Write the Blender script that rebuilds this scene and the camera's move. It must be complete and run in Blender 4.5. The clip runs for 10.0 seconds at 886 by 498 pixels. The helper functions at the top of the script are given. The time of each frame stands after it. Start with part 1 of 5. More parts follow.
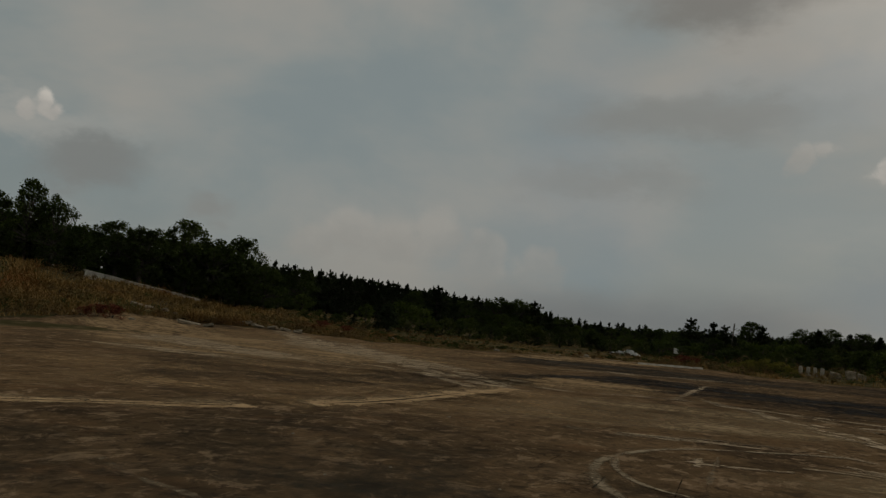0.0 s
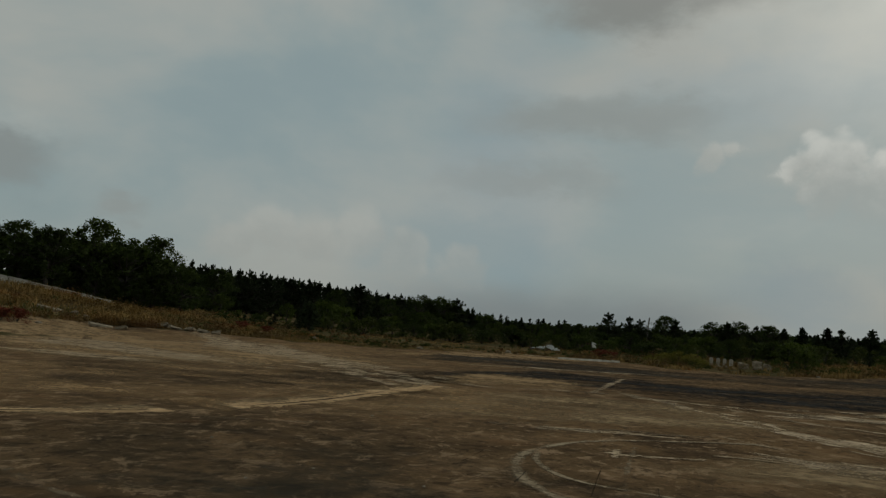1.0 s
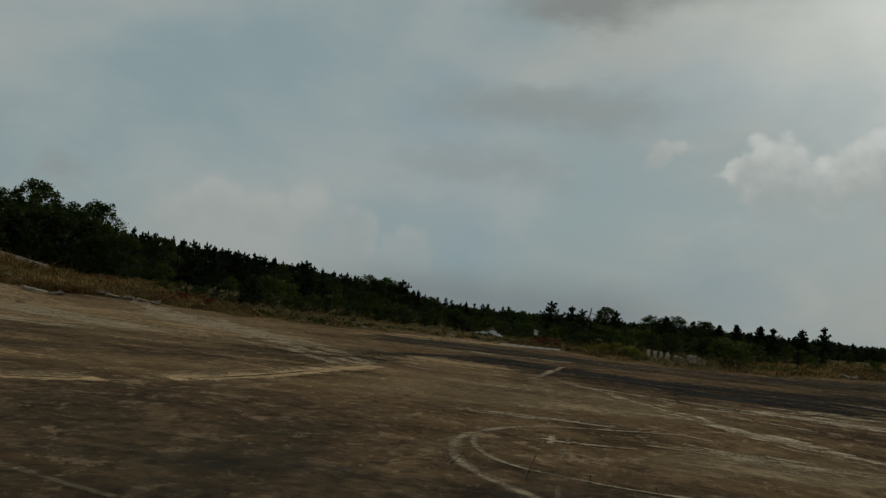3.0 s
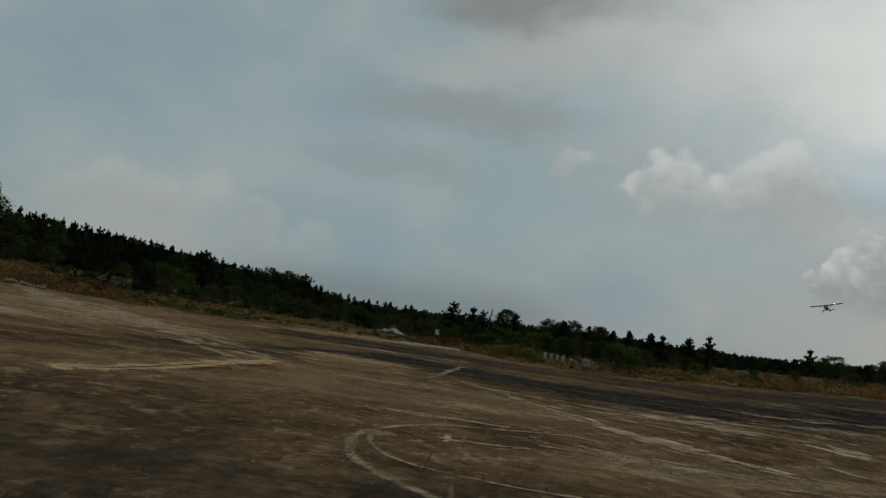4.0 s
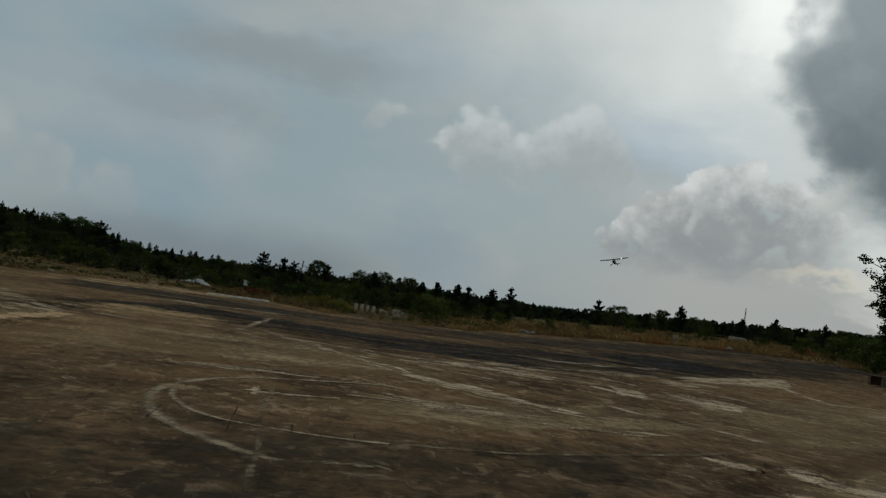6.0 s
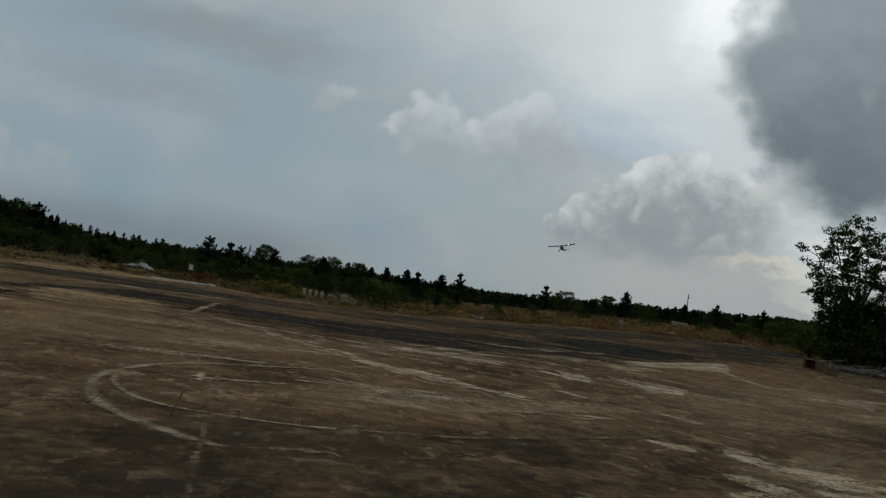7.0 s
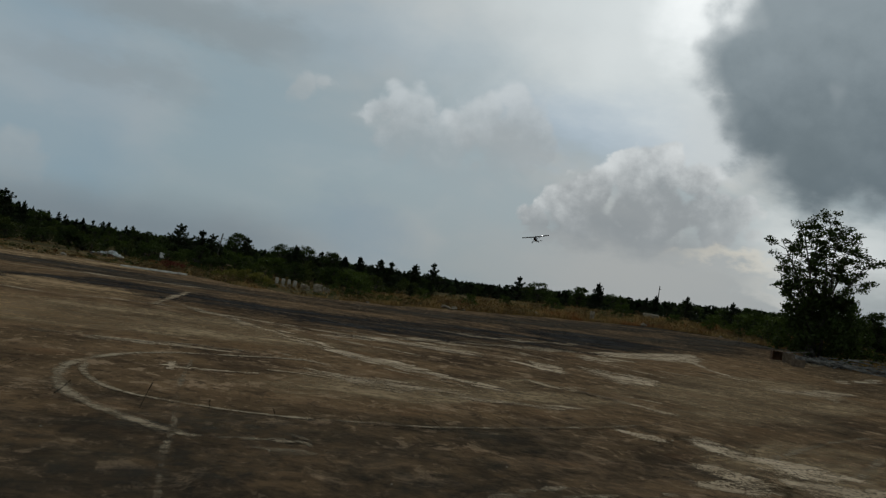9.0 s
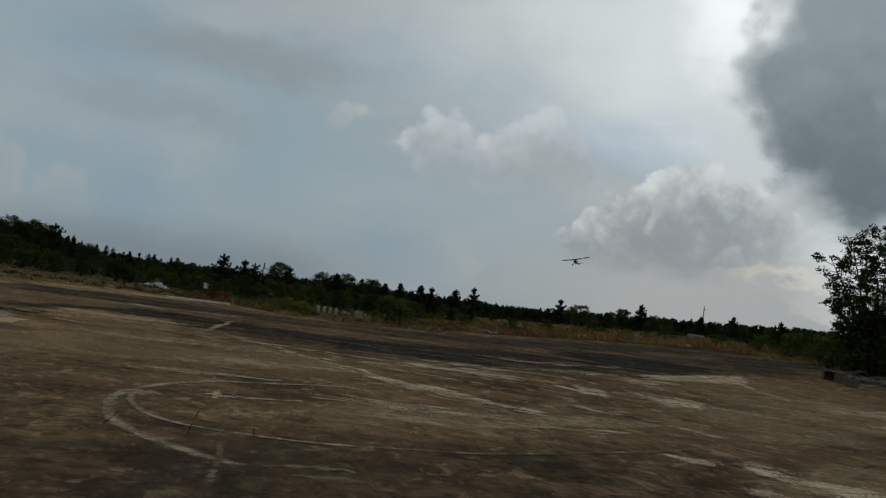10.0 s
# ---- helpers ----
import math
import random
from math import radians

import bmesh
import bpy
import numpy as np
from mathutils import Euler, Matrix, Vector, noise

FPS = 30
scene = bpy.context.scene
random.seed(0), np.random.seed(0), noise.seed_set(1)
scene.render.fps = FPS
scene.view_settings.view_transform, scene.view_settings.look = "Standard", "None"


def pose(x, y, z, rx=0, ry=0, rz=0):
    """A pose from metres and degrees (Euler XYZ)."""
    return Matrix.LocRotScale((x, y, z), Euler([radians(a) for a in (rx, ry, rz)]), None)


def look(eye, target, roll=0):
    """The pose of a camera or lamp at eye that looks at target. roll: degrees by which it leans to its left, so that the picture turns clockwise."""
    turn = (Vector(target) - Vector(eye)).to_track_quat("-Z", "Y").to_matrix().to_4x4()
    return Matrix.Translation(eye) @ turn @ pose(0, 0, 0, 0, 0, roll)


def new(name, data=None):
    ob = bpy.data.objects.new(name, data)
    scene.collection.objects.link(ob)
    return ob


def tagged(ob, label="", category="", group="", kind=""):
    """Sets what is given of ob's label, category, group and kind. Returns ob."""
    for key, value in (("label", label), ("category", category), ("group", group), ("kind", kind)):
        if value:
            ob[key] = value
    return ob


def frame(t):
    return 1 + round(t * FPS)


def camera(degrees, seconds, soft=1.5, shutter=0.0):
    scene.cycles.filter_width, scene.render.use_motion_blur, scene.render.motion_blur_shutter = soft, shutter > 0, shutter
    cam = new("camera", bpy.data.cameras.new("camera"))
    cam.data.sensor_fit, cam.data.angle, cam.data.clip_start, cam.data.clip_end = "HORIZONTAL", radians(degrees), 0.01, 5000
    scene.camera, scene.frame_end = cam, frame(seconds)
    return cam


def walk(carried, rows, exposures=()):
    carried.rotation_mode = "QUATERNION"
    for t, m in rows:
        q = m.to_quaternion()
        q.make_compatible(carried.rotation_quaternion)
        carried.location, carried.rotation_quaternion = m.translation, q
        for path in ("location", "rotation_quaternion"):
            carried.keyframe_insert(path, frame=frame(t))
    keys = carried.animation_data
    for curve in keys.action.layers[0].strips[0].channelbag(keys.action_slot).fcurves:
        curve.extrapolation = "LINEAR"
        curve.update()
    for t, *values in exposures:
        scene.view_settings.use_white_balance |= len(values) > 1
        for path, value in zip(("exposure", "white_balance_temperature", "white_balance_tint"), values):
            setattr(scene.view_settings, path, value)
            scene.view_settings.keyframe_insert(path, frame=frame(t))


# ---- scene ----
# camera: a man's eye height over the apron, turning to follow the model aeroplane
EYE = 1.7
cam = camera(59.0, 10.0, soft=1.3, shutter=0.15)
TURNS = (
    (0.0, 95.15, -4.38, 22.96), (0.1, 94.88, -4.3, 22.1), (0.2, 94.68, -4.1, 20.3), (0.3, 94.72, -3.6, 18.3), (0.5, 94.96, -3.32, 17.26), (1.0, 95.39, -3.48, 17.32),
    (1.5, 95.36, -3.95, 16.98), (2.0, 94.87, -4.27, 16.30), (3.5, 94.59, -7.16, 10.39),
    (4.0, 95.17, -8.27, 6.12), (4.25, 94.68, -9.9, 4.8), (4.5, 94.69, -9.46, 4.24), (5.0, 94.61, -8.44, -0.68),
    (5.5, 94.25, -8.14, -4.49), (6.0, 93.63, -8.36, -7.73), (7.5, 93.02, -8.74, -12.69),
    (8.0, 92.90, -9.00, -13.64), (8.5, 92.78, -8.78, -13.53), (9.0, 92.69, -8.91, -13.43),
    (9.5, 92.84, -8.56, -12.84), (10.0, 94.08, -7.80, -10.45))
EXPOSURES = ((0.0, -0.42, 7420, 13), (0.5, -0.18, 7050, 8), (1.0, -0.08, 6950, 6), (2.0, -0.06, 6900, 5), (3.5, -0.05, 6600, 5), (5.5, -0.02, 6380, 5), (7.5, 0.0, 6180, 7), (10.0, 0.0, 6180, 7))
walk(cam, [(t, pose(0, 0, EYE, rx, ry, rz)) for t, rx, ry, rz in TURNS], EXPOSURES)


# ---- node helpers ----
class Nodes:
    """Short calls to lay out a node tree."""

    def __init__(self, tree):
        self.tree = tree
        tree.nodes.clear()

    def add(self, kind, inputs=None, **settings):
        node = self.tree.nodes.new(kind)
        for key, value in settings.items():
            setattr(node, key, value)
        for key, value in (inputs or {}).items():
            self.give(node.inputs[key], value)
        return node

    def give(self, socket, value):
        if isinstance(value, bpy.types.NodeSocket):
            self.tree.links.new(value, socket)
        else:
            socket.default_value = value

    def math(self, op, a, b=0.0, c=0.0, clamp=False):
        node = self.add("ShaderNodeMath", {0: a, 1: b, 2: c}, operation=op)
        node.use_clamp = clamp
        return node.outputs[0]

    def ramp(self, value, lo, hi, to0=0.0, to1=1.0):
        node = self.add("ShaderNodeMapRange", {"Value": value, "From Min": lo, "From Max": hi, "To Min": to0, "To Max": to1})
        node.interpolation_type = "SMOOTHSTEP"
        return node.outputs[0]

    def mix(self, factor, a, b, blend="MIX"):
        node = self.add("ShaderNodeMix", data_type="RGBA", blend_type=blend)
        self.give(node.inputs[0], factor)
        self.give(node.inputs[6], a if isinstance(a, bpy.types.NodeSocket) else (*a, 1))
        self.give(node.inputs[7], b if isinstance(b, bpy.types.NodeSocket) else (*b, 1))
        return node.outputs[2]

    def noise(self, vector, scale, detail=4.0, rough=0.55, distort=0.0):
        return self.add("ShaderNodeTexNoise", {"Vector": vector, "Scale": scale, "Detail": detail, "Roughness": rough, "Distortion": distort}).outputs[0]

    def stretch(self, vector, sx, sy, sz, turn=0.0):
        return self.add("ShaderNodeMapping", {"Vector": vector, "Scale": (sx, sy, sz), "Rotation": (0, 0, turn)}).outputs[0]


# ---- sky: broken overcast, the sun behind cloud ahead and to the right ----
SUN_AZ, SUN_EL = 29.0, 26.0
world = bpy.data.worlds.new("overcast_sky")
scene.world = world
world.use_nodes = True
n = Nodes(world.node_tree)
ray_dir = n.add("ShaderNodeTexCoord").outputs["Generated"]
sep = n.add("ShaderNodeSeparateXYZ", {0: ray_dir}).outputs
warp_a = n.noise(ray_dir, 5.0, 5, 0.55)
warp_b = n.noise(n.stretch(ray_dir, 1.0, 1.0, 2.0), 7.0, 6, 0.6)
puff = n.noise(ray_dir, 13.0, 7, 0.62)
puff_b = n.noise(n.stretch(ray_dir, 1.0, 1.0, 1.6), 22.0, 6, 0.6)
az = n.math("DEGREES", n.math("ARCTAN2", sep[0], sep[1]))
el = n.math("DEGREES", n.math("ARCSINE", sep[2]))
wide = n.math("MULTIPLY_ADD", warp_a, 14.0, -7.0)
high = n.math("MULTIPLY_ADD", warp_b, 8.0, -4.0)
az_soft, el_soft = n.math("ADD", az, wide), n.math("ADD", el, high)
cells = n.add("ShaderNodeTexVoronoi", {"Vector": n.add("ShaderNodeVectorMath", {0: ray_dir, 1: n.add("ShaderNodeVectorMath", {0: n.add("ShaderNodeTexNoise", {"Vector": ray_dir, "Scale": 30.0, "Detail": 3.0}).outputs[1], "Scale": 0.02}, operation="SCALE").outputs[0]}, operation="ADD").outputs[0], "Scale": 38.0, "Smoothness": 0.6}, feature="SMOOTH_F1").outputs[0]
billow = n.math("ADD", n.math("MULTIPLY_ADD", cells, -0.85, 0.34), n.math("MULTIPLY_ADD", puff_b, 0.7, -0.35))
lumps = n.math("MULTIPLY_ADD", puff, 2.6, -1.3)
swells = n.math("MULTIPLY_ADD", n.noise(ray_dir, 11.0, 3, 0.5, 0.4), 2.0, -1.0)
az_heap = n.math("ADD", az, n.math("MULTIPLY_ADD", puff, 3.2, -1.6))
el_heap = n.math("ADD", el, n.math("MULTIPLY_ADD", puff_b, 2.2, -1.1))


def around(a, e, wa, we, soft):
    """How deep a direction lies in a soft bank at azimuth a, elevation e: 0 outside to 1 inside."""
    da = n.math("DIVIDE", n.math("SUBTRACT", az_soft, a), wa)
    de = n.math("DIVIDE", n.math("SUBTRACT", el_soft, e), we)
    d = n.math("SQRT", n.math("ADD", n.math("MULTIPLY", da, da), n.math("MULTIPLY", de, de)))
    return n.ramp(d, 1 + soft, 1 - soft)


blue = n.add("ShaderNodeTexSky", sky_type="NISHITA", sun_disc=False, sun_elevation=radians(SUN_EL), sun_rotation=radians(SUN_AZ), dust_density=3.0).outputs[0]
sky = n.mix(1.0, blue, (0.055, 0.052, 0.055), "MULTIPLY")
# thin veil over most of the blue
veil_noise = n.noise(n.stretch(ray_dir, 1.0, 1.0, 2.0), 2.6, 5, 0.52, 0.2)
veil = n.mix(n.ramp(veil_noise, 0.36, 0.64), (0.250, 0.325, 0.358), (0.380, 0.398, 0.395))
sky = n.mix(n.ramp(veil_noise, 0.22, 0.5, 0.8, 0.97), sky, veil)
low = n.ramp(el, 8.0, -1.0)
sky = n.mix(n.math("MULTIPLY", low, 0.5), sky, (0.275, 0.30, 0.305))


def bank(a, e, wa, we, soft, colour, amount):
    global sky
    sky = n.mix(n.math("MULTIPLY", around(a, e, wa, we, soft), amount), sky, colour)


def heap(puffs, lit, shade, base, top, soft=0.10, fade=0.0, amount=0.95, frill=1.0, grain=0.6, swell=0.0):
    """A heaped cloud: round puffs (azimuth, elevation, radius), bright at the top and grey below; fade: degrees over which its foot melts away."""
    global sky
    field = None
    for a, e, r in puffs:
        da, de = n.math("SUBTRACT", az_heap, a), n.math("SUBTRACT", el_heap, e)
        d = n.math("SQRT", n.math("ADD", n.math("MULTIPLY", da, da), n.math("MULTIPLY", de, de)))
        one = n.math("SUBTRACT", 1.0, n.math("DIVIDE", d, r))
        field = one if field is None else n.math("SMOOTH_MAX", field, one, 0.25)
    field = n.math("ADD", field, n.math("MULTIPLY", billow, frill))
    if swell:
        field = n.math("ADD", field, n.math("MULTIPLY", swells, swell))
    mask = n.math("MULTIPLY", n.ramp(field, -soft, soft), amount)
    if fade:
        mask = n.math("MULTIPLY", mask, n.ramp(el_heap, base - fade, base + fade))
    tone = n.math("ADD", n.math("DIVIDE", n.math("SUBTRACT", el_heap, base), top - base), n.math("MULTIPLY", n.math("ADD", lumps, n.math("MULTIPLY", billow, 0.5)), grain))
    sky = n.mix(mask, sky, n.mix(n.ramp(tone, 0.0, 1.15), shade, lit))


# bluer gaps
bank(-24, 14, 18, 8, 0.9, (0.25, 0.325, 0.372), 0.4)
bank(-17, 5.0, 6, 2.5, 0.9, (0.20, 0.29, 0.345), 0.55)
bank(23.0, 13.2, 6.5, 2.4, 0.8, (0.27, 0.36, 0.46), 0.75)
bank(6.8, 3.3, 3, 2, 0.8, (0.24, 0.30, 0.345), 0.6)
bank(6, 17.2, 9, 2.4, 0.8, (0.29, 0.36, 0.41), 0.6)
bank(-13.5, 12.5, 4, 7, 0.9, (0.25, 0.32, 0.38), 0.4)
# grey smudges
bank(-7.5, 15.0, 6.5, 1.7, 0.7, (0.250, 0.280, 0.293), 0.75)
bank(-3.0, 16.3, 4.5, 1.2, 0.8, (0.27, 0.30, 0.312), 0.6)
bank(-11, 10.2, 5.5, 1.1, 0.8, (0.265, 0.296, 0.31), 0.6)
bank(-3, 24.8, 12, 3.0, 0.5, (0.212, 0.225, 0.228), 0.85)
# the slate-blue band low over the woods
low_band = n.math("MULTIPLY", n.ramp(n.math("MULTIPLY_ADD", high, 0.22, el), 4.2, 0.9), n.ramp(n.math("ABSOLUTE", n.math("SUBTRACT", az, -9.0)), 18.0, 6.0))
sky = n.mix(n.math("MULTIPLY", low_band, 0.75), sky, (0.170, 0.202, 0.225))
# glow round the hidden sun
bank(22, 21.5, 13, 6.5, 0.95, (0.60, 0.62, 0.61), 0.85)
bank(26.0, 21, 7.5, 7.5, 0.95, (0.74, 0.75, 0.73), 0.75)
bank(28.0, 22.0, 2.6, 3.2, 0.95, (0.98, 0.97, 0.94), 0.9)
bank(30.5, 13.2, 2.6, 2.2, 0.8, (0.60, 0.61, 0.60), 0.7)
# heaped clouds
heap(((-30.3, 6.0, 1.9), (-27, 5.2, 2.0), (-24, 6.1, 2.0), (-20.5, 4.6, 2.0), (-33, 5.0, 1.6), (-16, 4.0, 1.6)), (0.425, 0.435, 0.43), (0.315, 0.335, 0.34), 3.2, 8.0, 0.34, 1.8, 0.48, 0.8, 0.6, 0.3)
heap(((-51.6, 12.2, 0.6), (-50.8, 11.7, 0.45), (-52.6, 11.6, 0.5)), (0.66, 0.67, 0.66), (0.40, 0.42, 0.43), 11.0, 12.6, 0.5, 0.0, 0.85, 2.6)
bank(-53, 10.4, 6, 1.3, 0.8, (0.42, 0.44, 0.44), 0.6)
bank(-47.5, 8.4, 3.2, 1.4, 0.75, (0.225, 0.252, 0.265), 0.8)
bank(-40, 6.8, 1.6, 0.9, 0.8, (0.26, 0.288, 0.30), 0.7)
heap(((2.6, 13.0, 0.9), (1.6, 12.6, 0.8), (0.8, 12.0, 0.9)), (0.48, 0.495, 0.495), (0.37, 0.385, 0.385), 11.4, 13.8, 0.35, 0.8, 0.6)
heap(((8.8, 12.6, 1.5), (10.4, 12.4, 1.3), (7.3, 11.8, 1.1), (9.2, 10.6, 2.4), (12.4, 11.4, 1.4), (11.5, 9.6, 2.6)), (0.57, 0.585, 0.585), (0.34, 0.36, 0.365), 9.0, 14.2, 0.30, 2.8, 0.75, 1.3, 0.6)
heap(((16.5, 14.3, 1.2), (15.1, 13.2, 1.3), (17.8, 12.7, 1.7), (13.6, 12.0, 1.3), (16.3, 11.2, 2.8), (18.8, 11.2, 1.5)), (0.58, 0.595, 0.595), (0.345, 0.365, 0.37), 9.4, 15.2, 0.30, 2.8, 0.75, 1.3, 0.6)
heap(((25.4, 11.1, 1.2), (28.0, 10.9, 1.7), (26.3, 9.6, 2.2), (30.3, 9.8, 1.8), (23.2, 8.6, 1.6), (21.2, 7.3, 1.4), (19.6, 5.6, 1.2), (22.8, 6.0, 2.6), (27, 7.2, 3.4), (32, 7.5, 2.6)), (0.67, 0.668, 0.65), (0.285, 0.295, 0.298), 4.4, 13.0, 0.16, 1.8, 0.9, 1.3, 0.85)
bank(26.5, 5.4, 4.6, 1.3, 0.8, (0.255, 0.27, 0.278), 0.7)
bank(33.0, 4.7, 3.0, 0.45, 0.8, (0.72, 0.63, 0.49), 0.85)
bank(35.5, 3.6, 2.6, 0.4, 0.8, (0.66, 0.62, 0.54), 0.7)
bank(38.5, 6.2, 6.0, 2.6, 0.7, (0.70, 0.70, 0.67), 0.8)
bank(29.0, 2.4, 14.0, 2.4, 0.8, (0.385, 0.380, 0.365), 0.72)
# the heavy grey cloud in front of the sun: a thin fringe, then the body
HEAVY = ((36.8, 21.5, 6.4), (32.6, 18.2, 3.4), (34.6, 14.8, 3.9), (37.4, 12.2, 3.4), (41, 15, 5.6), (46, 18, 8), (43, 24, 8), (38, 29, 8))
heap(HEAVY, (0.47, 0.49, 0.49), (0.33, 0.355, 0.365), 8.5, 20.0, 0.22, 0.0, 0.8, 0.35, 0.25, 0.45)
heap(tuple((a + 0.7, e - 0.1, r * 0.95) for a, e, r in HEAVY), (0.262, 0.298, 0.315), (0.122, 0.150, 0.166), 7.5, 22.0, 0.30, 0.0, 0.95, 0.30, 0.3, 0.45)
bank(37.5, 12.0, 4.0, 2.6, 0.8, (0.15, 0.178, 0.19), 0.55)
world_out = n.add("ShaderNodeOutputWorld")
n.add("ShaderNodeBackground", {"Color": sky, "Strength": 1.0})
n.give(world_out.inputs[0], n.tree.nodes["Background"].outputs[0])

sun = new("sun", bpy.data.lights.new("sun", "SUN"))
sun.data.energy, sun.data.angle, sun.data.color = 0.6, radians(14), (1.0, 0.95, 0.87)
sun_way = Vector((math.sin(radians(SUN_AZ)) * math.cos(radians(SUN_EL)), math.cos(radians(SUN_AZ)) * math.cos(radians(SUN_EL)), math.sin(radians(SUN_EL))))
sun.matrix_world = look(sun_way * 50, (0, 0, 0))


# ---- materials ----
def material(name, colour, rough=0.9, bump=None, bump_depth=0.02, gloss=0.3, metal=0.0, alpha=None, thin=0.0):
    """colour, bump and alpha: functions that lay out nodes and return a socket, or plain values."""
    m = bpy.data.materials.new(name)
    m.use_nodes = True
    k = Nodes(m.node_tree)
    where = k.add("ShaderNodeTexCoord").outputs["Object"]
    shader = k.add("ShaderNodeBsdfPrincipled", {"Roughness": rough, "Specular IOR Level": gloss, "Metallic": metal})
    c = colour(k, where) if callable(colour) else (*colour, 1)
    k.give(shader.inputs["Base Color"], c)
    if bump:
        b = k.add("ShaderNodeBump", {"Height": bump(k, where), "Distance": bump_depth, "Strength": 1.0})
        k.give(shader.inputs["Normal"], b.outputs[0])
    out = k.add("ShaderNodeOutputMaterial")
    last = shader.outputs[0]
    if thin:
        glow = k.add("ShaderNodeBsdfTranslucent", {"Color": k.mix(1.0, c, (1.5, 1.75, 0.7), "MULTIPLY")})
        last = k.add("ShaderNodeMixShader", {0: thin, 1: last, 2: glow.outputs[0]}).outputs[0]
    if alpha:
        clear = k.add("ShaderNodeBsdfTransparent")
        blend = k.add("ShaderNodeMixShader", {0: alpha(k, where), 1: clear.outputs[0], 2: last})
        last = blend.outputs[0]
    k.give(out.inputs[0], last)
    return m


def speckled(dark, light, scale=3.0, detail=6):
    """A colour that wanders between two tones at two scales."""
    def lay(k, where):
        a = k.noise(where, scale, detail, 0.6)
        b = k.noise(where, scale * 7.3, 3, 0.6)
        return k.mix(k.ramp(k.math("MULTIPLY_ADD", b, 0.4, k.math("MULTIPLY", a, 0.6)), 0.35, 0.65), dark, light)
    return lay


def leafy(dark, light):
    """Leaves: one tone an island, and a drift from plant to plant."""
    def lay(k, where):
        isle = k.add("ShaderNodeNewGeometry").outputs["Random Per Island"]
        plant = k.add("ShaderNodeObjectInfo").outputs["Random"]
        return k.mix(k.math("MULTIPLY_ADD", plant, 0.45, k.math("MULTIPLY", isle, 0.55)), dark, light)
    return lay


def grassy(dark, light, rust):
    """Grass blades: tone by blade, and drifts of russet over the field."""
    def lay(k, where):
        isle = k.add("ShaderNodeNewGeometry").outputs["Random Per Island"]
        drift = k.noise(k.stretch(where, 1, 1, 0), 0.22, 5, 0.6)
        return k.mix(k.ramp(drift, 0.50, 0.68), k.mix(k.math("MULTIPLY_ADD", isle, 0.6, k.ramp(drift, 0.3, 0.5, 0.0, 0.4)), dark, light), rust)
    return lay


def apron_colour(k, where):
    """Stained concrete: broad drifts of dust and damp, swept streaks, flaked patches, grit."""
    flat = k.stretch(where, 1, 1, 0)
    big = k.noise(flat, 0.085, 4, 0.6, 0.8)
    mid = k.noise(k.stretch(flat, 0.8, 1.0, 1), 0.42, 7, 0.62, 1.1)
    drag = k.noise(k.stretch(flat, 1.7, 0.40, 1, radians(-37)), 0.8, 7, 0.64, 0.4)
    rain = k.noise(k.stretch(flat, 0.45, 1.2, 1, radians(8)), 0.8, 7, 0.64, 0.4)
    fine = k.noise(flat, 3.0, 8, 0.70, 0.7)
    flake = k.noise(k.stretch(flat, 1.0, 0.8, 1, radians(-30)), 1.7, 10, 0.74, 0.5)
    grit = k.noise(flat, 26.0, 5, 0.75)
    fleck = k.noise(k.stretch(flat, 1.0, 0.6, 1, radians(-20)), 6.5, 8, 0.7, 0.4)
    c = k.mix(k.ramp(big, 0.36, 0.62), (0.107, 0.070, 0.039), (0.187, 0.115, 0.059))
    c = k.mix(k.math("MULTIPLY", k.ramp(mid, 0.51, 0.68), 0.75), c, (0.256, 0.160, 0.087))
    c = k.mix(k.math("MULTIPLY", k.ramp(mid, 0.49, 0.34), 0.70), c, (0.050, 0.034, 0.023))
    c = k.mix(k.math("MULTIPLY", k.ramp(drag, 0.55, 0.70), 0.42), c, (0.325, 0.212, 0.124))
    c = k.mix(k.math("MULTIPLY", k.ramp(drag, 0.46, 0.32), 0.38), c, (0.051, 0.035, 0.023))
    c = k.mix(k.math("MULTIPLY", k.ramp(rain, 0.56, 0.70), 0.55), c, (0.300, 0.190, 0.108))
    c = k.mix(k.math("MULTIPLY", k.ramp(rain, 0.45, 0.32), 0.50), c, (0.050, 0.034, 0.023))
    c = k.mix(k.math("MULTIPLY", k.ramp(fine, 0.55, 0.66), 0.60), c, (0.345, 0.230, 0.140))
    c = k.mix(k.math("MULTIPLY", k.ramp(fine, 0.46, 0.36), 0.65), c, (0.045, 0.032, 0.022))
    c = k.mix(k.math("MULTIPLY", k.ramp(flake, 0.555, 0.60), 0.68), c, (0.394, 0.264, 0.160))
    c = k.mix(k.math("MULTIPLY", k.ramp(flake, 0.44, 0.38), 0.55), c, (0.043, 0.031, 0.022))
    c = k.mix(k.math("MULTIPLY", k.ramp(fleck, 0.57, 0.64), 0.58), c, (0.325, 0.221, 0.133))
    c = k.mix(k.math("MULTIPLY", k.ramp(fleck, 0.43, 0.36), 0.55), c, (0.045, 0.033, 0.023))
    rusty = k.noise(k.stretch(flat, 0.7, 1.1, 1, radians(20)), 0.75, 6, 0.6, 0.6)
    c = k.mix(k.math("MULTIPLY", k.ramp(rusty, 0.55, 0.72), 0.32), c, (0.205, 0.099, 0.046))
    return k.mix(k.math("MULTIPLY", k.ramp(grit, 0.42, 0.68), 0.35), c, (0.055, 0.038, 0.027))


